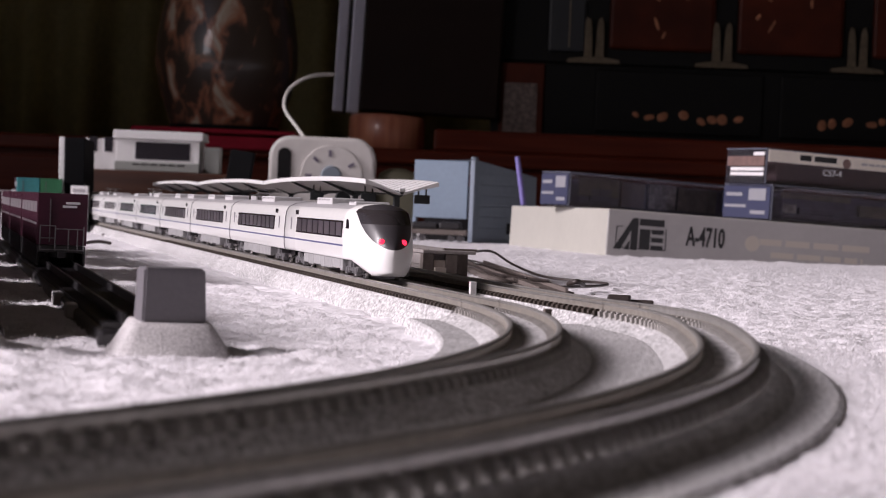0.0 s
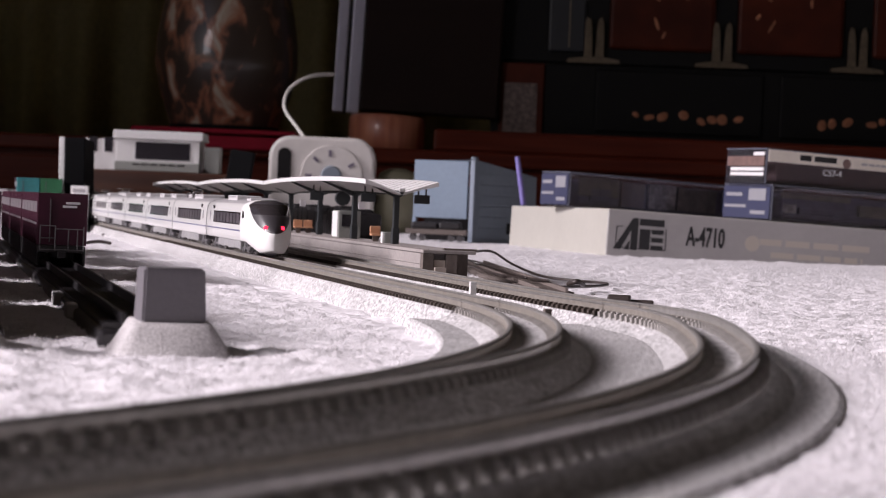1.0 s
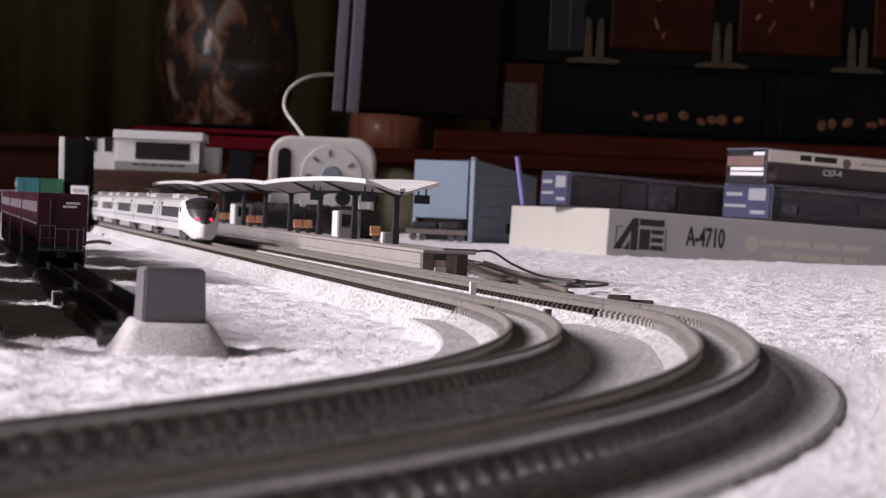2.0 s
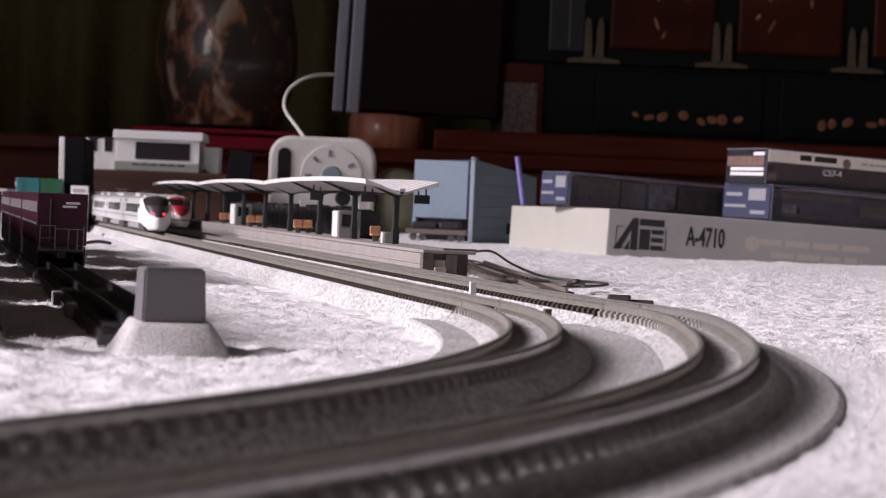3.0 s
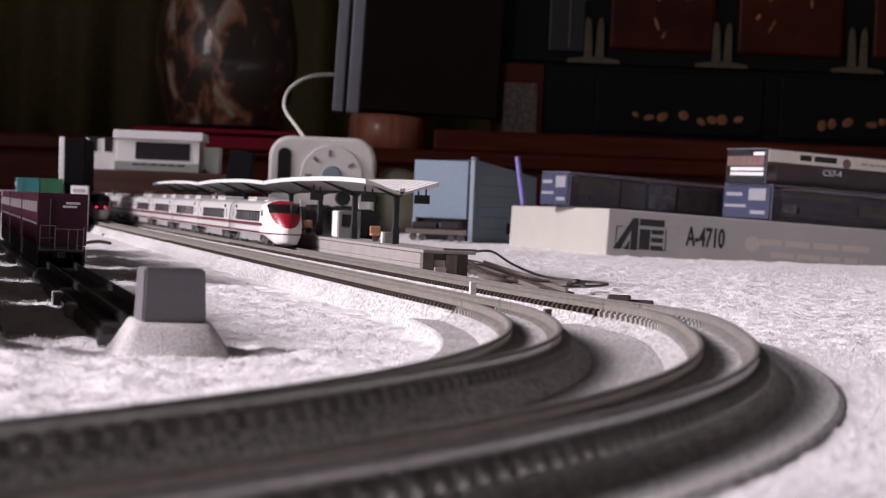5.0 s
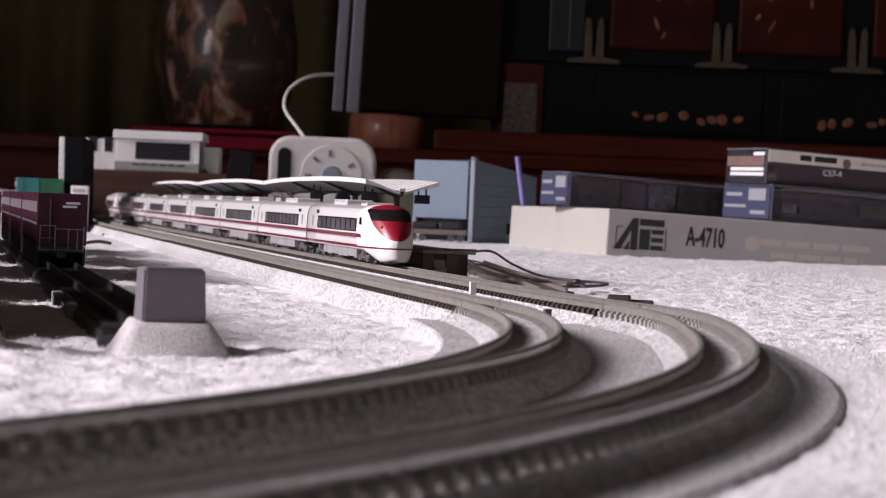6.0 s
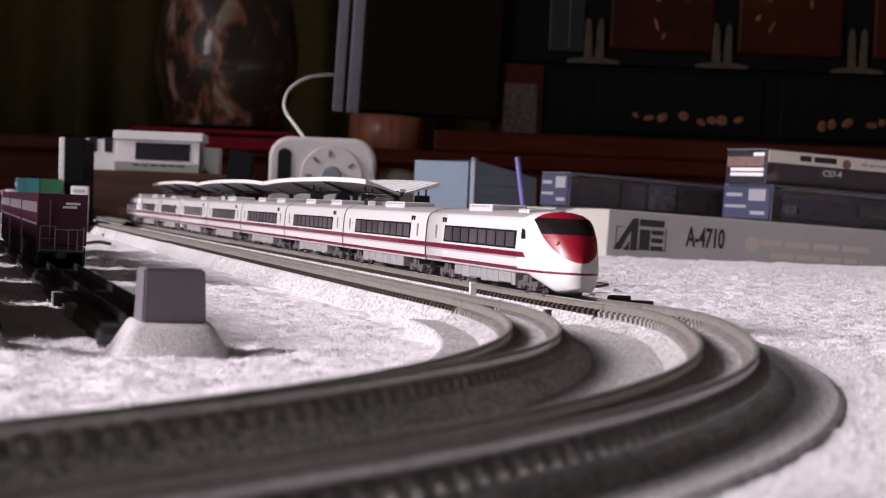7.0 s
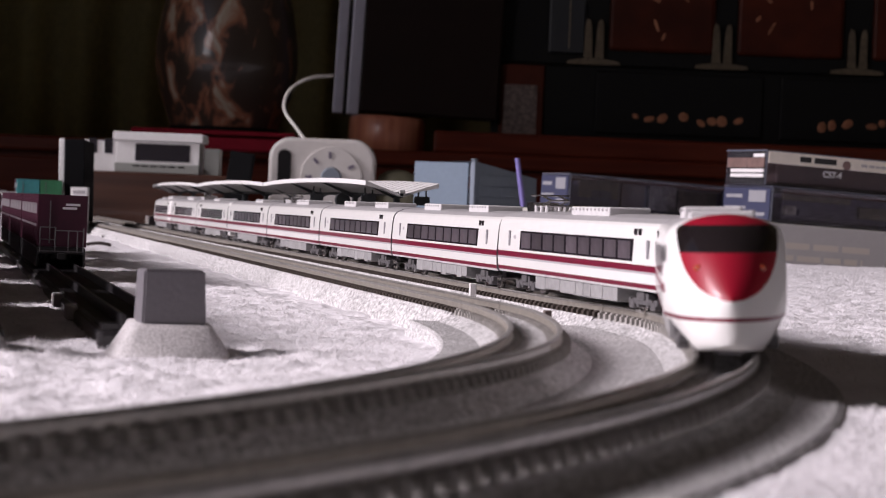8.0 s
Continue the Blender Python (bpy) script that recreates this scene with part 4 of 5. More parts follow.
kiosk(0.448, PLAT_LAT + 0.001, 0.014, 0.0125, "grey kiosk with a white side on the platform")
kiosk(0.79, PLAT_LAT + 0.001, 0.02, 0.0130, "grey waiting booth with a white side on the platform")

bin_ = thing("litter_bin", "dark grey litter bin with a white side on the platform", "litter bin", "", line_pose(0.358, PLAT_LAT, PLAT_Z))
part("body", boxes((-0.0018, 0.0, 0.0, 0.0022, 0.004, 0.0046), bevel=0.0003), M_GREYBOX, bin_)
part("side", boxes((-0.0024, 0.0002, 0.0, -0.0018, 0.0038, 0.0044)), M_CANOPY, bin_, "white side plate")

def marker(sa, h, material, label):
    t = thing("marker_post", label, "post", "marker posts", line_pose(sa, -GAP / 2 + 0.0015, 0.0))
    part("stem", boxes((-0.0009, -0.0008, -0.002, 0.0009, 0.0008, h), bevel=0.0002), material, t)
    part("base", boxes((-0.0016, -0.003, -0.002, 0.0016, 0.003, 0.0012), bevel=0.0002), M_BALLAST, t)


marker(0.0608, 0.0095, M_CANOPY, "small white post between the two tracks")
marker(-0.0115, 0.0062, M_PLATDARK, "small dark post between the two tracks")


# ---------------------------------------------------------------- loose dark track and cables by the platform
def scrap_track(m, length, label):
    t = thing("loose_track", label, "model track", "", m)
    part("bed", boxes((-0.0080, 0.0, 0.0, 0.0080, length, 0.0030), bevel=0.0010), M_PLATDARK, t)
    for s in (-1, 1):
        part("rail", boxes((s * 0.0045 - 0.0005, 0.0, 0.0036, s * 0.0045 + 0.0005, length, 0.0050)), M_PLATDARK, t)
    n = int(length / 0.0046)
    me = bpy.data.meshes.new("sleeper")
    bm = boxes((-0.0070, -0.0012, 0.0026, 0.0070, 0.0012, 0.0036))
    bm.to_mesh(me)
    bm.free()
    me.materials.append(M_PLATDARK)
    for i in range(n):
        ob = new("sleeper", me)
        ob.parent = t
        ob.matrix_basis = pose(0, 0.002 + i * 0.0046, 0)
    return t


scrap_track(pose(0.0375, 0.700, -0.0008, 0, 0, 3.6), 0.34, "dark brown loose track lying beside the platform end")


def cable(pts, r, material, label):
    bm = bmesh.new()
    tube(bm, pts, r)
    return tagged(part("cable", bm, material, smooth=True), label, "cable")


cable([(-0.002, 1.02, 0.008), (0.012, 0.99, 0.009), (0.022, 0.955, 0.0105), (0.030, 0.90, 0.0065), (0.041, 0.865, 0.0030), (0.054, 0.845, 0.0022), (0.0625, 0.842, 0.0020), (0.0655, 0.825, 0.0020), (0.0600, 0.800, 0.0020), (0.050, 0.775, 0.0022), (0.0420, 0.742, 0.0030)], 0.00055, M_CABLE, "black feeder cable looping over the felt")
cable([(0.004, 0.99, 0.006), (0.016, 0.93, 0.006), (0.026, 0.86, 0.0045), (0.033, 0.80, 0.0040), (0.038, 0.745, 0.0050)], 0.0004, M_CABLE, "thin black wire running to the track")
cable([(0.000, 0.97, 0.004), (0.012, 0.90, 0.005), (0.022, 0.83, 0.004), (0.031, 0.765, 0.005)], 0.0004, M_CABLE, "thin black wire running to the track")
cable([(0.047, 0.775, 0.003), (0.050, 0.771, 0.0042), (0.0525, 0.778, 0.003)], 0.0010, M_CABLE, "black connector knot on the cable")

clip = thing("track_feeder_plug", "small black feeder plug beside the track", "plug", "", pose(0.0545, 0.640, 0.0015, 0, 0, -8))
part("housing", boxes((-0.0035, -0.003, 0.0, 0.0035, 0.003, 0.0034), bevel=0.0006), M_CABLE, clip)
part("lead", boxes((0.003, -0.001, 0.0002, 0.0105, 0.001, 0.0022), bevel=0.0005), M_CABLE, clip)

for x, y, w in ((-0.2305, 1.47, 0.0090), (-0.2004, 1.215, 0.0068)):
    bm = bmesh.new()
    tube(bm, [(x - w, y, 0.0006), (x, y + 0.004, 0.0016), (x + w, y + 0.006, 0.0006)], 0.0010)
    tagged(part("cord_end", bm, M_CABLE, smooth=True), "short black cord lying on the felt", "cord")



def low_wagon(m, length, height, material, label):
    t = thing("low_wagon", label, "model wagon", "low dark wagons", m)
    h = length / 2
    part("bed", boxes((-h, -0.009, 0.006, h, 0.009, 0.0105), bevel=0.0005), M_PLATDARK, t)
    rnd = random.Random(int(length * 1000))
    x = -h + 0.004
    while x < h - 0.008:
        w = min(rnd.uniform(0.014, 0.026), h - 0.003 - x)
        top = 0.0105 + height * rnd.uniform(0.75, 1.0)
        part("load", boxes((x, -0.008, 0.0105, x + w - 0.001, 0.008, top), bevel=0.0022), material, t, "dark lumpy load")
        x += w
    for sx in (-1, 1):
        for d in (-0.004, 0.004):
            bm = bmesh.new()
            cyl(bm, (sx * (h - 0.010) + d, -0.006, 0.003), (sx * (h - 0.010) + d, 0.006, 0.003), 0.003, seg=14)
            part("wheelset", bm, M_BOGIE, t)


low_wagon(pose(-0.006, 1.86, 0.0, 0, 0, -6), 0.054, 0.0080, M_CHASSIS, "black low model wagon standing behind the platform")
for k in range(5):
    low_wagon(line_pose(0.70 + k * 0.128, 0.074 + 0.004 * k, 0.0, 90), 0.12, 0.0180, M_CHASSIS, "black low model wagon parked behind the platform")


# ---------------------------------------------------------------- sidings with bumpers and container wagons
SIDE_LAT = -0.1165


def siding(lat, s0, s1, label):
    t = thing("siding_track", label, "model track", "siding tracks", line_pose(0, lat))
    bm = bmesh.new()
    box(bm, -0.0095, s0, -0.002, 0.0095, s1, 0.0026, bevel=0.0010)
    part("bed", bm, M_DARKTRACK, t)
    for s in (-1, 1):
        part("rail", boxes((s * 0.0045 - 0.0004, s0, 0.0036, s * 0.0045 + 0.0004, s1, 0.0058)), M_DARKTRACK, t, "blackened rail")
    me = bpy.data.meshes.new("sleeper")
    bm = boxes((-0.0085, -0.0012, 0.0022, 0.0085, 0.0012, 0.0038))
    bm.to_mesh(me)
    bm.free()
    me.materials.append(M_DARKTRACK)
    y = s0 + 0.003
    while y < min(s1, s0 + 0.55):
        ob = new("sleeper", me)
        ob.parent = t
        ob.matrix_basis = pose(0, y, 0)
        y += 0.0052
    # pale clips along the near part
    for k in range(2):
        yy = s0 + 0.075 + k * 0.055
        part("rail_joint", boxes((-0.0112, yy, 0.0, -0.0085, yy + 0.010, 0.0034), bevel=0.0004), M_ROOFLIGHT, t, "pale grey plastic joint clip")
    return t


siding(SIDE_LAT, -0.076, 0.66, "black model siding track ending at the grey bumper")
siding(SIDE_LAT - 0.037, -0.076, 1.25, "black model siding track beside the container wagons")


def bumper(lat, s):
    """A grey block on a rough sloping base at the end of a siding."""
    t = thing("track_bumper", "grey plastic buffer block on a rough ballast base", "track bumper", "track bumpers", line_pose(s, lat))
    bm = bmesh.new()
    lo = [(-0.0118, -0.010), (0.0118, -0.010), (0.0118, 0.012), (-0.0118, 0.012)]
    hi = [(-0.0070, -0.0048), (0.0070, -0.0048), (0.0078, 0.012), (-0.0078, 0.012)]
    n = 10
    grid = []
    rnd = random.Random(3)
    for k in range(6):
        u = k / 5
        ring = []
        for i in range(4):
            a, b = i, (i + 1) % 4
            for j in range(n):
                v = j / n
                x = (lo[a][0] * (1 - v) + lo[b][0] * v) * (1 - u) + (hi[a][0] * (1 - v) + hi[b][0] * v) * u
                y = (lo[a][1] * (1 - v) + lo[b][1] * v) * (1 - u) + (hi[a][1] * (1 - v) + hi[b][1] * v) * u
                a_, b_ = x / 0.0118, (y - 0.001) / 0.0115
                x, y = x * (0.25 + 0.75 * math.sqrt(1 - b_ * b_ / 2)) * 1.06, 0.001 + (y - 0.001) * (0.25 + 0.75 * math.sqrt(1 - a_ * a_ / 2)) * 1.06
                g = 0.00005
                ring.append(bm.verts.new((x + rnd.uniform(-g, g), y + rnd.uniform(-g, g), -0.0015 + 0.0068 * u + rnd.uniform(-g, g))))
        grid.append(ring)
    for p, q in zip(grid, grid[1:]):
        for i in range(len(p)):
            j = (i + 1) % len(p)
            bm.faces.new((p[i], p[j], q[j], q[i]))
    bm.faces.new(grid[0][::-1])
    bm.faces.new(grid[-1])
    part("base", bm, M_ROUGHBASE, t, "rough pale grey rounded sloping base", smooth=True)
    bm = bmesh.new()
    vs = box(bm, -0.0062, -0.0040, 0.0052, 0.0062, 0.0050, 0.0156)
    for v in bm.verts:
        if v.co.z > 0.01:
            v.co.x *= 0.94
            v.co.y = v.co.y * 0.9 + 0.0006
    bmesh.ops.bevel(bm, geom=bm.edges[:], offset=0.0004, segments=2, affect="EDGES")
    part("block", bm, M_GREYPLASTIC, t, "smooth grey buffer block").matrix_basis = pose(0, 0, 0, 0, 0, 5)
    return t


bumper(SIDE_LAT + 0.003, -0.0905)
bumper(SIDE_LAT - 0.0385, -0.0905)


def container_wagon(s, lat, mats, z_up=0.0, label="flat wagon carrying dull purple freight containers", z=0.0):
    t = thing("container_wagon", label, "model wagon", "container wagons", line_pose(s, lat, z))
    n = len(mats)
    Lc = 0.0247
    total = n * Lc + (n - 1) * 0.0009
    part("chassis", boxes((-0.0078, 0.0, 0.0088, 0.0078, total, 0.0112), (-0.0030, 0.01, 0.0068, 0.0030, total - 0.01, 0.0090), bevel=0.0003), M_CHASSIS, t)
    for y in (0.017, total - 0.017):
        bm = bmesh.new()
        for sx in (-1, 1):
            box(bm, sx * 0.0066 - 0.0008, y - 0.0085, 0.0068, sx * 0.0066 + 0.0008, y + 0.0085, 0.0084, bevel=0.0002)
            for d in (-0.006, 0.006):
                box(bm, sx * 0.0068 - 0.0008, y + d - 0.0014, 0.0062, sx * 0.0068 + 0.0009, y + d + 0.0014, 0.0086, bevel=0.0002)
        b = part("bogie", bm, M_CHASSIS, t)
        for d in (-0.006, 0.006):
            bm = bmesh.new()
            for sx in (-1, 1):
                cyl(bm, (sx * 0.0038, y + d, 0.0086), (sx * 0.0050, y + d, 0.0086), 0.0028, seg=16)
            part("wheel_pair", bm, M_BOGIE, b)
    # added strips that stop low light from passing under the wagon
    for sx in (-1, 1):
        part("light_block_strip", boxes((sx * 0.0077 - 0.0005, 0.002, 0.0045, sx * 0.0077 + 0.0005, total - 0.002, 0.0110), bevel=0.0002), M_CHASSIS, t, "black strip added to block light under the wagon")
    # end rails
    bm = bmesh.new()
    for x in (-0.0072, -0.0022, 0.0022, 0.0052, 0.0072):
        cyl(bm, (x, -0.0016, 0.0095), (x, -0.0016, 0.0178 if abs(x) > 0.006 or x < 0 else 0.0168), 0.00022, seg=6)
    for z, x0, x1 in ((0.0178, -0.0072, -0.0022), (0.0137, -0.0072, -0.0022), (0.0168, -0.0022, 0.0072), (0.0098, -0.0072, 0.0072)):
        cyl(bm, (x0, -0.0016, z), (x1, -0.0016, z), 0.00022, seg=6)
    part("end_railing", bm, M_BOGIE, t, "thin grey end railing")
    part("coupler", boxes((-0.0012, -0.005, 0.0072, 0.0012, 0.001, 0.0092)), M_CHASSIS, t)
    for i, mt in enumerate(mats):
        y0 = i * (Lc + 0.0009)
        bm = bmesh.new()
        z0, z1, w = 0.0114, 0.0288 + z_up, 0.0081
        # one ribbed plan outline drawn up to the roof
        half = [(w, y0)]
        for k in range(9):
            yy = y0 + 0.0016 + k * (Lc - 0.0032) / 8
            half += [(w, yy - 0.0006), (w + 0.00028, yy - 0.0005), (w + 0.00028, yy + 0.0005), (w, yy + 0.0006)]
        half.append((w, y0 + Lc))
        plan = half + [(-x, y) for x, y in half[::-1]]
        lo = [bm.verts.new((x, y, z0)) for x, y in plan]
        hi = [bm.verts.new((x, y, z1)) for x, y in plan]
        bm.faces.new(lo[::-1])
        bm.faces.new(hi)
        for k in range(len(plan)):
            j = (k + 1) % len(plan)
            bm.faces.new((lo[k], lo[j], hi[j], hi[k]))
        c = part("container", bm, mt, t)
        bm = bmesh.new()
        for k in range(5):
            yy = y0 + 0.0035 + k * 0.0042
            for d, top in ((0.0, 0.0030), (0.0009, 0.0036), (0.0018, 0.0030)):
                box(bm, -w - 0.00045, yy + d, z1 - 0.0066, -w - 0.0001, yy + d + 0.0005, z1 - top)
            box(bm, -w - 0.00045, yy, z1 - 0.0108, -w - 0.0001, yy + 0.0018, z1 - 0.0100)
        part("side_print", bm, M_GREYLINE, c, "pale printed bars on the side")
        if i == 0:
            bm = bmesh.new()
            for x0, x1, z in ((0.0010, 0.0058, 0.0252), (0.0000, 0.0048, 0.0240)):
                box(bm, x0, y0 - 0.0006, z, x1, y0 - 0.0003, z + 0.0008)
            part("end_print", bm, M_WHITEPRINT, c, "small white print on the end")
            part("lock_rod", boxes((-0.0042, y0 - 0.0006, z0 + 0.001, -0.0038, y0 - 0.0001, z1 - 0.002)), M_BOGIE, c, "thin grey locking rod")
    return t


P5 = (M_PURPLE,) * 5
container_wagon(0.225, SIDE_LAT, P5)
container_wagon(0.225 + 0.139, SIDE_LAT, P5)
container_wagon(0.225 + 0.278, SIDE_LAT, P5)
container_wagon(-0.066, SIDE_LAT - 0.0370, P5)
# further wagons of this row, out of view, added to shade the felt
for k in range(1, 6):
    container_wagon(-0.066 + 0.1425 * k, SIDE_LAT - 0.0370, P5)
container_wagon(1.13, -0.0740, (M_GREEN, M_PURPLE), 0.0165, "wagon carrying a green freight container on the felt", -0.0058)
container_wagon(1.13, -0.0910, (M_TEAL, M_PURPLE), 0.0165, "wagon carrying a teal freight container on the felt", -0.0058)


# ---------------------------------------------------------------- boxes on the felt
def text_mesh(body, size, depth=0.0003):
    cu = bpy.data.curves.new("print", "FONT")
    cu.body, cu.size, cu.extrude, cu.resolution_u, cu.offset = body, size, depth, 3, size * 0.022
    ob = bpy.data.objects.new("print", cu)
    scene.collection.objects.link(ob)
    bpy.context.view_layer.update()
    me = bpy.data.meshes.new_from_object(ob.evaluated_get(bpy.context.evaluated_depsgraph_get()))
    bpy.data.objects.remove(ob)
    bpy.data.curves.remove(cu)
    return me


BOX_M = pose(0.1185, 1.53, -0.0004, 0, 2.0, 12)


def set_box():
    """A flat cardboard set box standing on its long side."""
    t = thing("train_set_box", "cream and grey cardboard model train box with black print", "cardboard box", "", BOX_M)
    L, W, H = 0.34, 0.30, 0.0347
    part("sleeve", boxes((0.0012, 0.001, 0.0, L, W, H), bevel=0.0006), M_CREAM, t)
    part("front_panel", boxes((0.0, -0.0016, 0.0, L, 0.0007, H - 0.0004), bevel=0.0009), M_CARDGREY, t, "grey printed front panel")
    y = -0.0019
    logo = bmesh.new()
    # slanted angular emblem of three heavy shapes
    def poly(pts):
        a = [logo.verts.new((x, y, z)) for x, z in pts]
        b = [logo.verts.new((x, y + 0.0004, z)) for x, z in pts]
        logo.faces.new(a)
        logo.faces.new(b[::-1])
        for i in range(len(pts)):
            j = (i + 1) % len(pts)
            logo.faces.new((a[i], a[j], b[j], b[i]))
    poly([(0.0050, 0.0030), (0.0190, 0.0265), (0.0232, 0.0265), (0.0232, 0.0030), (0.0180, 0.0030), (0.0180, 0.0175), (0.0105, 0.0030)])
    poly([(0.0130, 0.0030), (0.0172, 0.0100), (0.0172, 0.0030)])
    for z0 in (0.0038, 0.0096, 0.0154):
        poly([(0.0336, z0), (0.0336, z0 + 0.0034), (0.0428, z0 + 0.0034), (0.0428, z0)])
    poly([(0.0246, 0.0038), (0.0246, 0.0188), (0.0326, 0.0188), (0.0326, 0.0038)])
    poly([(0.0242, 0.0212), (0.0242, 0.0262), (0.0430, 0.0262), (0.0430, 0.0212)])
    part("emblem", logo, M_PRINTBLACK, t, "black angular emblem").location.z = 0.0028
    frame_bm = bmesh.new()
    for s in ((0.0065, 0.0040, 0.0450, 0.0045), (0.0065, 0.0195, 0.0118, 0.0200), (0.0065, 0.0040, 0.0070, 0.0200), (0.0445, 0.0040, 0.0450, 0.0200)):
        box(frame_bm, s[0], y, s[1], s[2], y + 0.0003, s[3])
    part("emblem_outline", frame_bm, M_PRINTBLACK, t).location.z = 0.0028
    me = text_mesh("A-4710", 0.0160)
    me.materials.append(M_PRINTBLACK)
    ob = new("code_print", me)
    ob.parent = t
    ob.matrix_basis = pose(0.0605, -0.0017, 0.0122, 90, 0, 0) @ Matrix.Diagonal((0.62, 1.25, 1.0, 1.0))
    tagged(ob, "black printed code on the box")
    bm = bmesh.new()
    bars(bm, 0.118, 0.205, 0.0165, 1, 0.0046, 0.004, -0.0017, 5)
    bars(bm, 0.127, 0.200, 0.0075, 1, 0.0042, 0.004, -0.0017, 6)
    part("small_print", bm, M_PRINTTAN, t, "faint tan print bars")
    bm = bmesh.new()
    cyl(bm, (0.112, -0.0018, 0.0170), (0.112, -0.0014, 0.0170), 0.0058, seg=24)
    part("seal_print", bm, M_PRINTTAN, t, "faint round tan seal")
    return t


set_box()


def clear_case(x, y, z, L, W, H, body, stripe, label, turn=0.0, pale_end=False, seed=1, inserts=()):
    """A clear plastic case with an end label and a dark model inside."""
    t = thing("clear_train_case", label, "plastic case", "clear train cases", BOX_M @ pose(x, y, z, 0, 0, turn))
    e = 0.0008
    for s in ((0, 0, 0, L, e, H), (0, W - e, 0, L, W, H), (0, e, 0, e, W - e, H), (L - e, e, 0, L, W - e, H), (e, e, H - e, L - e, W - e, H), (e, e, 0, L - e, W - e, e)):
        part("shell_panel", boxes(s), M_CLEAR, t, "clear plastic panel")
    rim = bmesh.new()
    for s in ((-0.0004, -0.0004, H - 0.0008, L, 0.0006, H + 0.0004), (-0.0004, -0.0004, 0, 0.0006, 0.0006, H), (-0.0004, -0.0004, H - 0.0008, 0.0006, W, H + 0.0004), (L - 0.0006, -0.0004, 0, L + 0.0004, 0.0006, H)):
        box(rim, *s)
    part("rim", rim, M_CASEEDGE, t, "bluish edges of the case")
    inner = part("model", boxes((0.012, 0.006, 0.0020, L - 0.006, W - 0.006, H - 0.0045), bevel=0.0022), body, t, "dark model coach inside the case")
    if stripe is not None:
        part("card_sleeve", boxes((0.001, -0.0011, H - 0.0095, L - 0.001, -0.0003, H - 0.0005)), stripe, t, "cream card sleeve along the side")
    for u0, u1, z0, z1, mt in inserts:
        part("insert", boxes((u0 * L, 0.0016, z0 * H, u1 * L, 0.0050, z1 * H), bevel=0.0006), mt, t, "dim packing piece inside the case")
    if pale_end:
        for z0, z1, y0 in ((0.80, 0.90, 0.02), (0.36, 0.46, 0.02), (0.22, 0.32, 0.02)):
            part("end_slat", boxes((-0.0012, y0 * W + 0.001, z0 * H, -0.0005, W * (0.30 if z0 > 0.6 else 0.85), z1 * H)), M_WHITEPRINT, t, "white slat on the clear end")
        part("end_card", boxes((-0.0010, 0.002, 0.5 * H, -0.0005, W - 0.003, 0.78 * H)), M_TRAINBROWN, t, "brown card on the clear end")
    else:
        lab = part("end_label", boxes((-0.0012, 0.0014, 0.0012, -0.0005, W - 0.0014, H - 0.0014)), M_LABELBLUE, t, "blue end label with white print")
        bm = bmesh.new()
        for y0, y1, z0, z1 in ((0.10, 0.45, 0.55, 0.88), (0.58, 0.92, 0.66, 0.76), (0.50, 0.94, 0.34, 0.42), (0.10, 0.40, 0.16, 0.26)):
            box(bm, -0.0015, y0 * W, z0 * H, -0.0011, y1 * W, z1 * H)
        part("label_print", bm, M_LABELPRINT, lab, "white print bars")
    if stripe is not None:
        bm = bmesh.new()
        bars(bm, 0.028, 0.060, H - 0.0068, 1, 0.0042, 0.003, -0.0012, 8)
        part("title_print", bm, M_PRINTBLACK, t, "dark print bars on the sleeve")
        bm = bmesh.new()
        bars(bm, 0.082, 0.160, H - 0.0062, 1, 0.0018, 0.003, -0.0012, 9)
        part("small_print", bm, M_GREYLINE, t, "small grey print bars on the sleeve")
        seal = bmesh.new()
        cyl(seal, (0.069, -0.0014, H - 0.0062), (0.069, -0.0010, H - 0.0062), 0.0036, seg=24)
        part("seal_print", seal, M_TRAINBROWN, t, "round brown seal")
        me = text_mesh("C57-4", 0.0066)
        me.materials.append(M_WHITEPRINT)
        ob = new("type_print", me)
        ob.parent = t
        ob.matrix_basis = pose(0.0490, -0.0006, H - 0.0165, 90, 0, 0)
        tagged(ob, "pale printed type number")
    return t


clear_case(-0.0030, 0.100, 0.0352, 0.19, 0.052, 0.0268, M_TRAINDARK, None, "clear plastic case with a dark model coach and blue end label", 10, seed=2, inserts=((0.05, 0.23, 0.35, 0.88, M_PACKOLIVE), (0.10, 0.20, 0.20, 0.60, M_TRAINDARK), (0.24, 0.35, 0.1, 0.85, M_TRAINBROWN), (0.37, 0.50, 0.12, 0.86, M_PACKGREY), (0.505, 0.69, 0.12, 0.80, M_PACKOLIVE), (0.72, 0.85, 0.2, 0.88, M_TRAINBLUE), (0.86, 0.98, 0.1, 0.8, M_TRAINDARK)))
clear_case(0.1270, 0.004, 0.0352, 0.205, 0.072, 0.0268, M_TRAINDARK, None, "clear plastic case with a dark violet model coach", 10, seed=3, inserts=((0.05, 0.34, 0.66, 0.84, M_PACKOLIVE), (0.06, 0.11, 0.25, 0.50, M_PACKGREY), (0.12, 0.30, 0.25, 0.42, M_TRAINDARK), (0.38, 0.62, 0.30, 0.62, M_PACKOLIVE), (0.66, 0.74, 0.3, 0.7, M_PACKGREY), (0.77, 0.96, 0.3, 0.6, M_TRAINDARK)))
clear_case(0.1220, 0.008, 0.0626, 0.205, 0.060, 0.0262, M_TRAINBROWN, M_TRAINCREAM, "clear plastic case with a brown model and cream card", 10, True, seed=4)

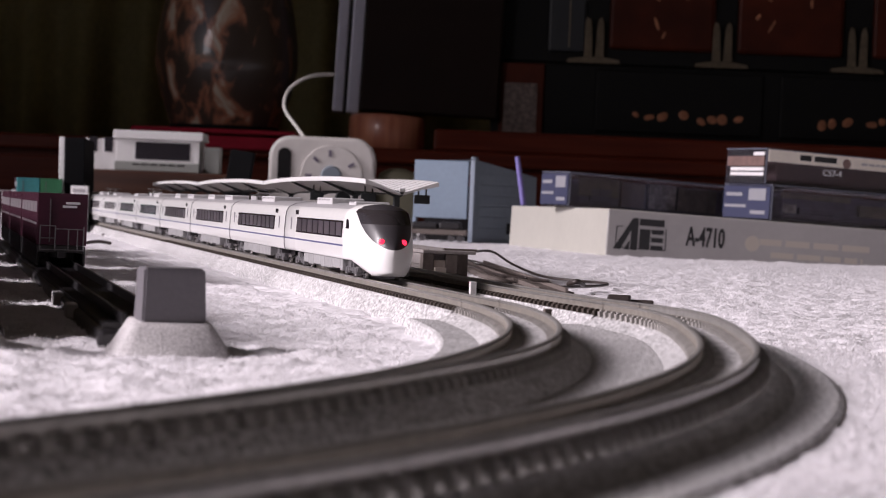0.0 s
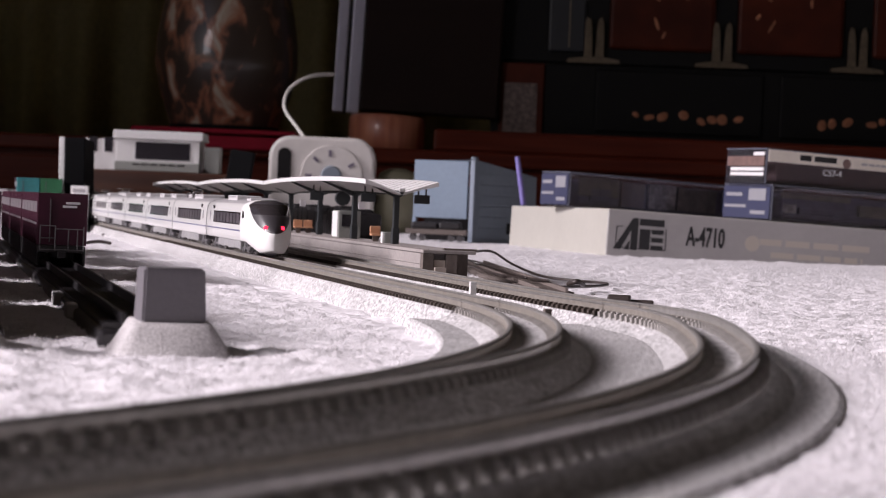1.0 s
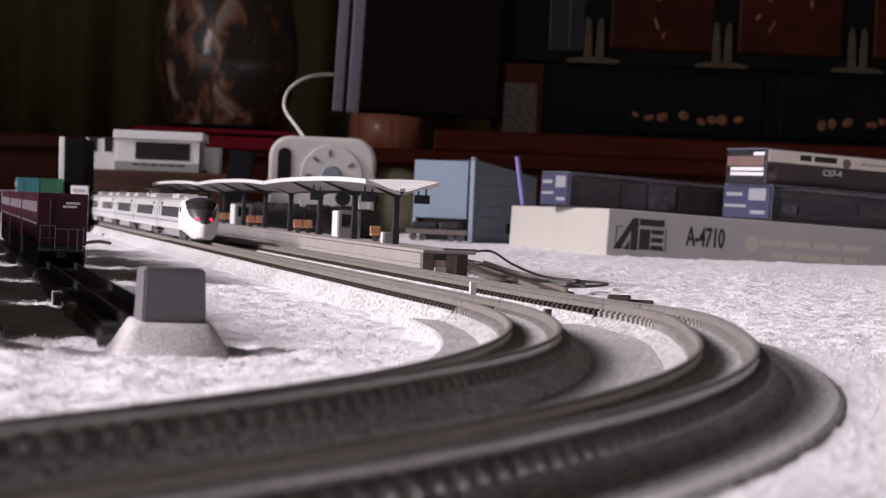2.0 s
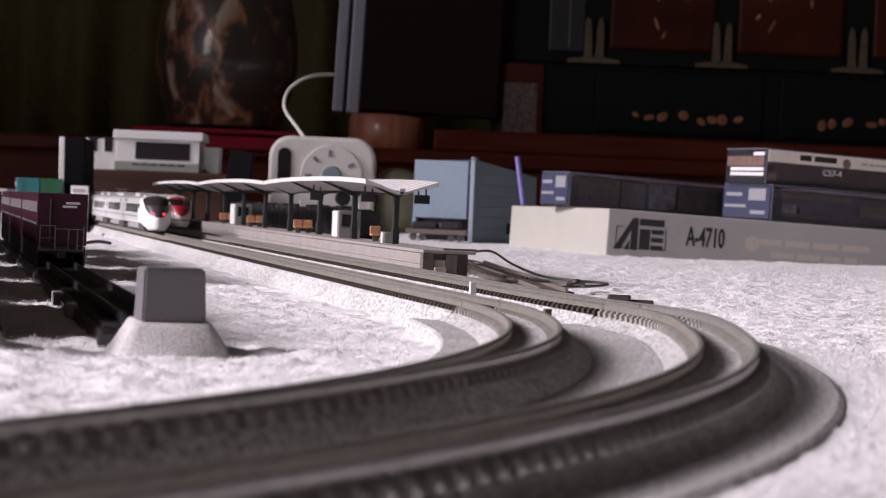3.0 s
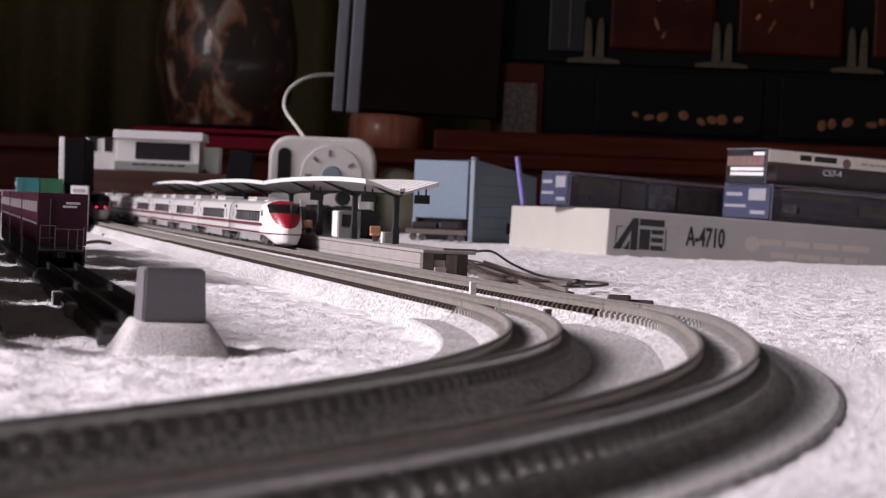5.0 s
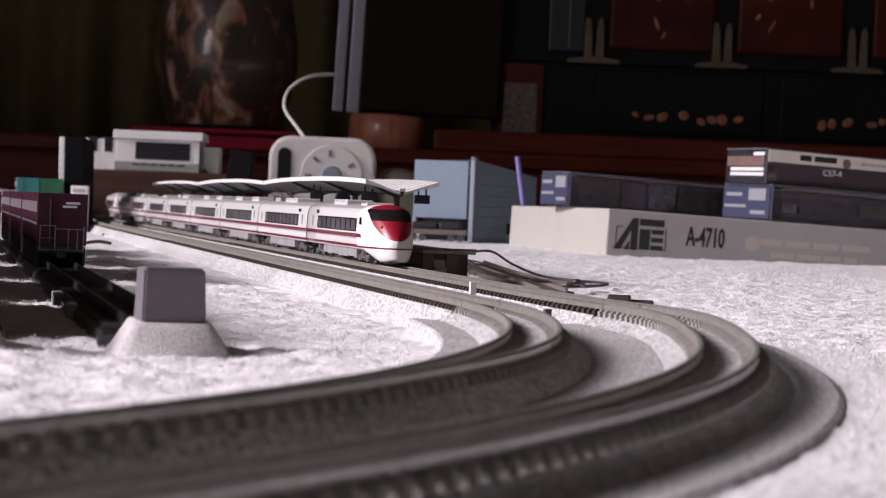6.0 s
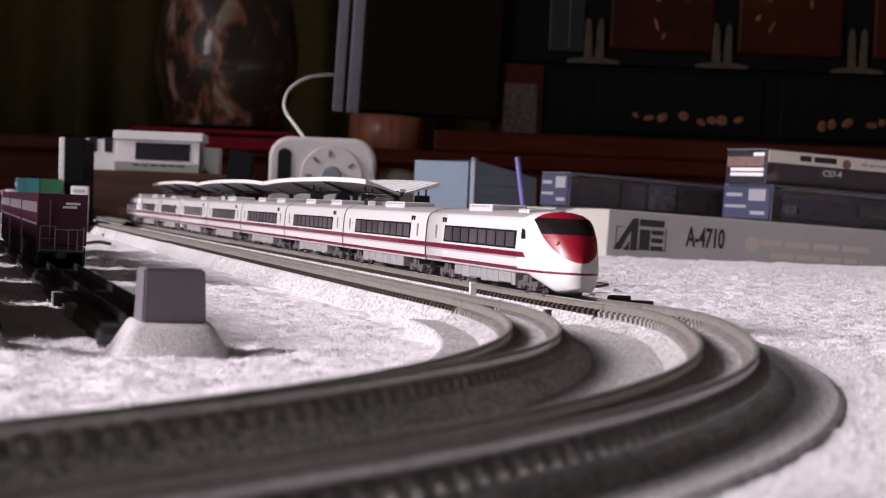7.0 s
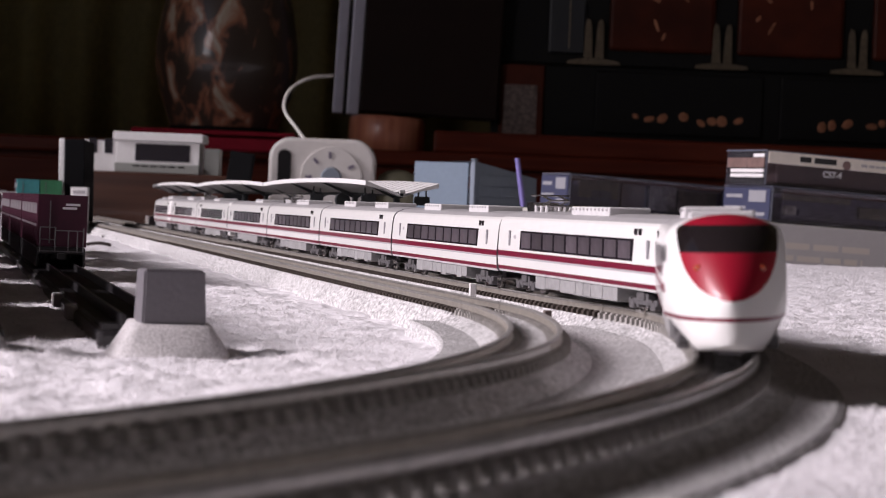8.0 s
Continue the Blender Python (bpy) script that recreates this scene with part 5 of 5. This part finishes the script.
pen = bmesh.new()
cyl(pen, (0.0675, 1.80, 0.0352), (0.0605, 1.80, 0.0765), 0.0024, 0.0021, seg=14)
tagged(part("marker_pen", pen, mat("violet_plastic", (0.26, 0.22, 0.55), 0.35, grain=0.05, scale=100)), "violet plastic stick leaning on the boxes", "stick")


def blue_building():
    t = thing("model_building", "pale blue and grey model trackside building", "model building", "", pose(0.0262, 1.885, 0.0, 0, 0, 0))
    # the long grey side runs away to the rear, the blue gable faces the line
    ga = pose(0, 0, 0, 0, 0, 180 - 12)
    H = 0.0745
    part("gable", boxes((0.0065, -0.0020, 0.0205, 0.0560, 0.0, H - 0.002), bevel=0.0004), M_BLUE, t, "pale blue panelled gable").matrix_basis = ga
    part("corner_post", boxes((0.0, -0.0022, -0.001, 0.0040, 0.002, H - 0.001), bevel=0.0004), M_PALEBLUE, t, "whitish blue corner post").matrix_basis = ga
    part("far_post", boxes((0.0525, -0.0022, -0.001, 0.0560, 0.002, 0.0204), bevel=0.0004), M_BLUE, t).matrix_basis = ga
    part("rear_wall", boxes((0.0045, -0.0480, -0.001, 0.0560, -0.0465, 0.050)), M_BLACK, t).matrix_basis = ga
    sa = pose(0, 0, 0, 0, 0, 42)
    bm = bmesh.new()
    box(bm, 0.0, 0.0, -0.001, 0.078, 0.0022, H, bevel=0.0004)
    for v in bm.verts:
        if v.co.z > 0.05:
            v.co.z -= 0.17 * max(0, v.co.x)
    part("side_wall", bm, M_BLUEGREY, t, "grey blue side wall").matrix_basis = sa
    for i in range(6):
        part("wall_board", boxes((0.004, -0.0006, 0.004 + i * 0.0098, 0.072, -0.0001, 0.0128 + i * 0.0098), bevel=0.0002), M_BLUEGREY, t).matrix_basis = sa
    part("slot", boxes((0.041, -0.0009, 0.008, 0.0455, -0.0004, 0.018)), M_BLACK, t, "dark slot in the side wall").matrix_basis = sa
    bm = bmesh.new()
    vs = [bm.verts.new(p) for p in ((0, 0, H), (-0.055, 0.012, H - 0.003), (-0.01, 0.075, H - 0.012), (0.058, 0.053, H - 0.013))]
    bm.faces.new(vs)
    bmesh.ops.solidify(bm, geom=bm.faces[:], thickness=0.002)
    part("roof", bm, M_BLUEGREY, t, "grey sloping roof")
    bm = bmesh.new()
    cyl(bm, (-0.001, 0.006, H - 0.004), (-0.001, 0.006, H + 0.0022), 0.0030, seg=12)
    part("vent", bm, M_BLUEGREY, t)
    return t


blue_building()


def station_building():
    """A white model station house on a dark wooden block."""
    b = thing("wooden_block", "dark brown wooden block under the model house", "wooden block", "", pose(-0.3200, 2.21, 0, 0, 0, 0))
    part("block", boxes((-0.075, -0.02, -0.001, 0.095, 0.10, 0.0555), bevel=0.003), M_DARKWOOD, b)
    t = thing("model_house", "white model station house with dark windows", "model building", "", pose(-0.3200, 2.21, 0.0557, 0, 0, 0))
    part("main_wall", boxes((-0.0285, 0.0, 0.0, 0.0590, 0.045, 0.0330), bevel=0.0006), M_CANOPY, t)
    part("roof", boxes((-0.0320, -0.004, 0.0332, 0.0625, 0.048, 0.0425), bevel=0.0008), M_CANOPY, t, "white flat roof")
    part("front_window", boxes((-0.0085, -0.0008, 0.0125, 0.0490, 0.0006, 0.0305)), M_BAND, t, "wide dark front window")
    part("ledge", boxes((-0.0290, -0.008, 0.0, 0.0600, -0.0012, 0.0095), bevel=0.0006), M_GREYBOX, t, "grey ledge below the window")
    for i in range(6):
        part("ledge_slot", boxes((-0.010 + i * 0.0095, -0.0086, 0.0062, -0.003 + i * 0.0095, -0.0079, 0.0076)), M_BAND, t)
    part("side_wing", boxes((-0.0640, 0.002, -0.0002, -0.0290, 0.038, 0.0325), bevel=0.0006), M_CANOPY, t, "lower white side wing")
    for x in (-0.0580, -0.0415):
        part("wing_window", boxes((x, 0.0012, 0.0190, x + 0.0085, 0.0024, 0.0345)), M_BAND, t, "dark wing window")
    part("annexe", boxes((0.0640, 0.004, 0.0, 0.0800, 0.03, 0.0280), bevel=0.0006), M_GREYBOX, t, "grey annexe")


station_building()

board = thing("upright_case", "black upright case with a white edge standing on the felt", "case", "", pose(-0.2985, 1.62, 0.0, 0, -1.2, 6))
part("cover", boxes((0.0044, 0.0, 0.0, 0.0195, 0.12, 0.0720), bevel=0.0006), M_MATTEBLACK, board)
part("white_edge", boxes((0.0, 0.001, 0.0, 0.0042, 0.119, 0.0725), bevel=0.0006), M_CANOPY, board, "white page edge")
sm = thing("small_white_box", "small white box with grey print", "box", "", pose(-0.2930, 1.59, 0.0, 0, 0, 4))
part("carton", boxes((0.0085, 0.0, 0.0, 0.0215, 0.012, 0.0350), bevel=0.0005), M_CANOPY, sm)
part("print", boxes((0.0105, -0.0004, 0.0300, 0.0195, -0.0001, 0.0325)), M_GREYLINE, sm)
dk = thing("dark_case", "black upright case behind the platform", "case", "", pose(-0.232, 2.14, 0.0, 0, 8, -4))
part("cover", boxes((0.0, 0.0, -0.001, 0.024, 0.014, 0.082), bevel=0.001), M_MATTEBLACK, dk)


# ---------------------------------------------------------------- ivory appliance with its cord
def appliance():
    t = thing("ivory_dial_unit", "ivory plastic unit with a dial and carrying handle", "appliance", "", pose(-0.1970, 2.32, 0.0, 0, 0, 0))
    W, H, D, r = 0.1180, 0.1030, 0.05, 0.024

    def outline(inset, n=10):
        pts = []
        for cx, cz, a0 in ((W - r, r, -90), (W - r, H - r, 0), (r, H - r, 90), (r, r, 180)):
            for k in range(n + 1):
                a = radians(a0 + 90 * k / n)
                pts.append((cx + (r - inset) * math.cos(a), cz + (r - inset) * math.sin(a)))
        return pts
    bm = bmesh.new()
    rings = []
    for y, ins in ((D, 0.004), (D - 0.004, 0.0), (0.004, 0.0), (0.001, 0.0012), (0.0, 0.004)):
        rings.append([bm.verts.new((x, y, z)) for x, z in outline(ins)])
    for p, q in zip(rings, rings[1:]):
        for i in range(len(p)):
            j = (i + 1) % len(p)
            bm.faces.new((p[i], p[j], q[j], q[i]))
    bm.faces.new(rings[0][::-1])
    bm.faces.new(rings[-1])
    part("housing", bm, M_APPLIANCE, t, smooth=False)
    bm = bmesh.new()
    n = 12
    pts = [(0.0175 + 0.0075 * math.cos(2 * math.pi * k / 24), (0.082 if math.sin(2 * math.pi * k / 24) > 0 else 0.050) + 0.0075 * math.sin(2 * math.pi * k / 24)) for k in range(24)]
    a = [bm.verts.new((x, -0.0012, z)) for x, z in pts]
    b = [bm.verts.new((x, 0.003, z)) for x, z in pts]
    bm.faces.new(a)
    for i in range(24):
        bm.faces.new((a[i], a[(i + 1) % 24], b[(i + 1) % 24], b[i]))
    part("handle_hole", bm, M_BLACK, t, "dark oval handle opening")
    bm = bmesh.new()
    cyl(bm, (0.070, -0.0030, 0.0600), (0.070, 0.001, 0.0600), 0.0335, 0.0345, seg=40)
    part("dial", bm, M_APPLIANCE, t, "round ivory dial plate")
    bm = bmesh.new()
    cyl(bm, (0.070, -0.0075, 0.0600), (0.070, -0.002, 0.0600), 0.0100, 0.0120, seg=28)
    part("dial_knob", bm, M_BLUEGREY, t, "dark grey dial knob")
    for k, ang in enumerate((30, 95, 135, 180, 215)):
        c, s = math.cos(radians(ang)), math.sin(radians(ang))
        m = pose(0.070 + 0.025 * c, -0.0035, 0.060 + 0.025 * s, 0, -ang, 0)
        part("dial_mark", boxes((-0.0035, -0.0004, -0.0016, 0.0035, 0.0008, 0.0016)), M_TRAINDARK, t, "dark dial mark").matrix_basis = m
    return t


appliance()
cable([(-0.155, 2.345, 0.096), (-0.170, 2.36, 0.114), (-0.1865, 2.38, 0.136), (-0.183, 2.40, 0.159), (-0.162, 2.42, 0.175), (-0.136, 2.46, 0.1815)], 0.0020, M_WHITECABLE, "white cord rising from the ivory unit")
bowl = bmesh.new()
lathe(bowl, [(0.022, 0.0), (0.026, 0.03), (0.0255, 0.055), (0.020, 0.0665), (0.010, 0.0715), (0.001, 0.0725)], 32)
ob = part("domed_tin", bowl, mat("olive_tin", (0.20, 0.19, 0.13), 0.5, grain=0.06, scale=100), smooth=True)
ob.location = (-0.0545, 2.36, 0.0)
tagged(ob, "olive domed tin behind the canopy", "tin")


# ---------------------------------------------------------------- furniture along the back wall
SB_Z = 0.112


def sideboard():
    t = thing("sideboard", "long low red-brown wooden sideboard", "sideboard")
    part("top", boxes((-1.2, 2.98, SB_Z - 0.022, 1.5, 3.5, SB_Z), bevel=0.004), M_SIDEWOOD, t, "polished red-brown top")
    part("carcass", boxes((-1.18, 3.0, -0.42, 1.48, 3.48, SB_Z - 0.022)), M_SIDEWOOD, t)
    part("riser", boxes((-0.02, 3.0, SB_Z, 1.45, 3.48, SB_Z + 0.031), bevel=0.004), M_SIDEWOOD, t, "raised wooden board")
    for i in range(6):
        x = -1.17 + i * 0.441
        part("drawer_front", boxes((x, 2.986, -0.02, x + 0.432, 2.9995, SB_Z - 0.030), bevel=0.003), M_SIDEWOOD, t, "plain wooden drawer front")
        part("door", boxes((x, 2.986, -0.40, x + 0.432, 2.9995, -0.028), bevel=0.003), M_SIDEWOOD, t, "plain wooden door")


sideboard()


def vase():
    bm = bmesh.new()
    prof = [(0.052, 0.0), (0.056, 0.004), (0.061, 0.02), (0.069, 0.045), (0.0745, 0.075), (0.0735, 0.105), (0.069, 0.135), (0.063, 0.165), (0.054, 0.195), (0.040, 0.215), (0.032, 0.23), (0.034, 0.25), (0.044, 0.262), (0.040, 0.262)]
    fine = []
    for (r0, z0), (r1, z1) in zip(prof, prof[1:]):
        for k in range(3):
            fine.append((1.42 * (r0 + (r1 - r0) * k / 3), 1.3 * (z0 + (z1 - z0) * k / 3)))
    lathe(bm, fine, 48)
    t = thing("vase", "dark lacquered vase with copper and pale leaf pattern", "vase", "", pose(-0.3330, 3.12, SB_Z + 0.0180))
    part("body", bm, M_VASE, t, smooth=True)
    bm = bmesh.new()
    lathe(bm, [(0.075, -0.0003), (0.0820, 0.001), (0.0826, 0.006), (0.0815, 0.0075)], 40)
    part("foot_ring", bm, M_LACQUER, t, "black foot ring", smooth=True)
    bm = bmesh.new()
    lathe(bm, [(0.0600, 0.3380), (0.0652, 0.3406), (0.0652, 0.3460), (0.0595, 0.3480)], 40)
    part("rim", bm, M_LACQUER, t, "black rim", smooth=True)
    bm = bmesh.new()
    box(bm, -0.45, 2.985, SB_Z + 0.0005, -0.215, 3.22, SB_Z + 0.0175, bevel=0.004)
    box(bm, -0.45, 2.966, SB_Z - 0.012, -0.215, 2.978, SB_Z + 0.0150, bevel=0.004)
    box(bm, -0.45, 2.966, SB_Z + 0.0030, -0.215, 2.990, SB_Z + 0.0172, bevel=0.004)
    tagged(part("red_cushion", bm, M_REDCLOTH), "red cloth cushion hanging over the edge under the vase", "cushion")


vase()


def screen():
    t = thing("flat_screen", "flat black screen with a silver edge", "screen", "", pose(-0.1725, 3.10, SB_Z + 0.060, -1.5, 1.6, 3))
    part("panel", boxes((0.040, 0.0, 0.0, 0.245, 0.03, 0.36), bevel=0.003), M_SCREEN, t)
    part("bezel", boxes((0.0, -0.004, -0.006, 0.0160, 0.03, 0.36), bevel=0.0025), M_SILVER, t, "silver side bezel")
    part("bezel_groove", boxes((0.0163, 0.0, -0.006, 0.0207, 0.03, 0.36)), M_BLACK, t)
    part("inner_bezel", boxes((0.0210, -0.003, -0.006, 0.0395, 0.03, 0.36), bevel=0.0025), M_SILVER, t, "silver inner bezel")
    bm = bmesh.new()
    lathe(bm, [(0.054, -0.0590), (0.0565, -0.057), (0.0565, -0.012), (0.053, -0.0075)], 40)
    part("foot", bm, M_REDWOOD, t, "rounded red-brown wooden foot", smooth=True).location = (0.083, 0.0, 0.0)


screen()


def lacquer_cabinet():
    t = thing("lacquer_cabinet", "black lacquer cabinet with red doors and brass fittings", "cabinet", "", pose(0.063, 3.14, SB_Z + 0.0315, 0, 0, -2))
    W = 0.80
    part("lower_case", boxes((0.0, 0.0, 0.0, W, 0.25, 0.110), bevel=0.003), M_LACQUER, t)
    part("carcass", boxes((0.0, 0.012, 0.112, W, 0.25, 0.52), bevel=0.003), M_LACQUER, t)
    part("side_post", boxes((0.012, -0.006, 0.0, 0.078, 0.012, 0.108), bevel=0.002), M_LACQUERRED, t, "red lacquer side panel")
    part("paper_label", boxes((0.018, -0.0075, 0.004, 0.068, -0.0062, 0.078)), M_DIMLABEL, t, "dim speckled paper label")
    for i, x in enumerate((0.172, 0.363, 0.564)):
        d = part("door", boxes((x, 0.004, 0.135, x + 0.158, 0.0125, 0.50), bevel=0.006), M_LACQUERRED, t, "red lacquer door with gold motif")
        rnd = random.Random(20 + i)
        for k in range(7):
            cx, cz = x + rnd.uniform(0.03, 0.12), rnd.uniform(0.155, 0.25)
            bm = bmesh.new()
            bmesh.ops.create_uvsphere(bm, u_segments=10, v_segments=6, radius=1.0)
            sx, sz, an = rnd.uniform(0.002, 0.004), rnd.uniform(0.005, 0.011), rnd.uniform(-60, 60)
            mm = pose(cx, 0.0036, cz, 0, an, 0) @ Matrix.Diagonal((sx, 0.0008, sz, 1))
            for v in bm.verts:
                v.co = mm @ v.co
            part("gold_motif", bm, M_GOLDDIM, d, "small gold painted motif")
    part("glass_strip", boxes((0.082, 0.004, 0.128, 0.137, 0.0125, 0.50), bevel=0.003), M_DIMGLASS, t, "dark grey smoked strip between the doors")
    part("metal_edge", boxes((0.112, 0.002, 0.135, 0.1135, 0.0045, 0.50)), M_BRASS, t, "thin metal edge")
    for x in (0.150, 0.341, 0.542, 0.743):
        bm = bmesh.new()
        for s in (-1, 1):
            vs = [bm.verts.new((x + s * dx, 0.001, z)) for dx, z in ((0.0018, 0.122), (0.0150, 0.122), (0.0140, 0.172), (0.0110, 0.181), (0.0060, 0.178), (0.0040, 0.168))]
            bm.faces.new(vs if s > 0 else vs[::-1])
            vs = [bm.verts.new((x + s * dx, 0.0, z)) for dx, z in ((0.0, 0.1125), (0.040, 0.1125), (0.038, 0.118), (0.020, 0.121), (0.0, 0.122))]
            bm.faces.new(vs if s > 0 else vs[::-1])
        bmesh.ops.solidify(bm, geom=bm.faces[:], thickness=0.002)
        part("hinge_plate", bm, M_BRASS, t, "pointed brass hinge plates")
    for x0 in (0.27, 0.545):
        part("drawer", boxes((x0 - 0.115, -0.004, 0.010, x0 + 0.135, 0.0005, 0.104), bevel=0.003), M_LACQUER, t, "black lacquer drawer front")
        rnd = random.Random(int(x0 * 100))
        for k in (0, 1, 2, 4, 5, 6, 7, 8):
            cx, cz = x0 - 0.055 + k * 0.019 + rnd.uniform(-0.004, 0.004), 0.035 + rnd.uniform(-0.004, 0.006)
            bm = bmesh.new()
            bmesh.ops.create_uvsphere(bm, u_segments=10, v_segments=6, radius=1.0)
            mm = pose(cx, -0.0042, cz, 0, rnd.uniform(-40, 40), 0) @ Matrix.Diagonal((rnd.uniform(0.0045, 0.0095), 0.0009, rnd.uniform(0.0035, 0.0085), 1))
            for v in bm.verts:
                v.co = mm @ v.co
            part("gold_flower", bm, M_GOLDDIM, t, "small gold flower inlay")


lacquer_cabinet()

lay_sleepers()


# ---------------------------------------------------------------- what moves
def motions():
    for cars, table, radius in ((RED_CARS, RED_TIP, R_OUT), (WHITE_CARS, WHITE_TIP, R_OUT - GAP)):
        for i, (car, flip) in enumerate(cars):
            rows = []
            for k in range(0, 41):
                t = k * 0.2
                rows.append((t, car_pose(tip_at(table, t), i, radius, flip)))
            walk(car, rows)


motions()
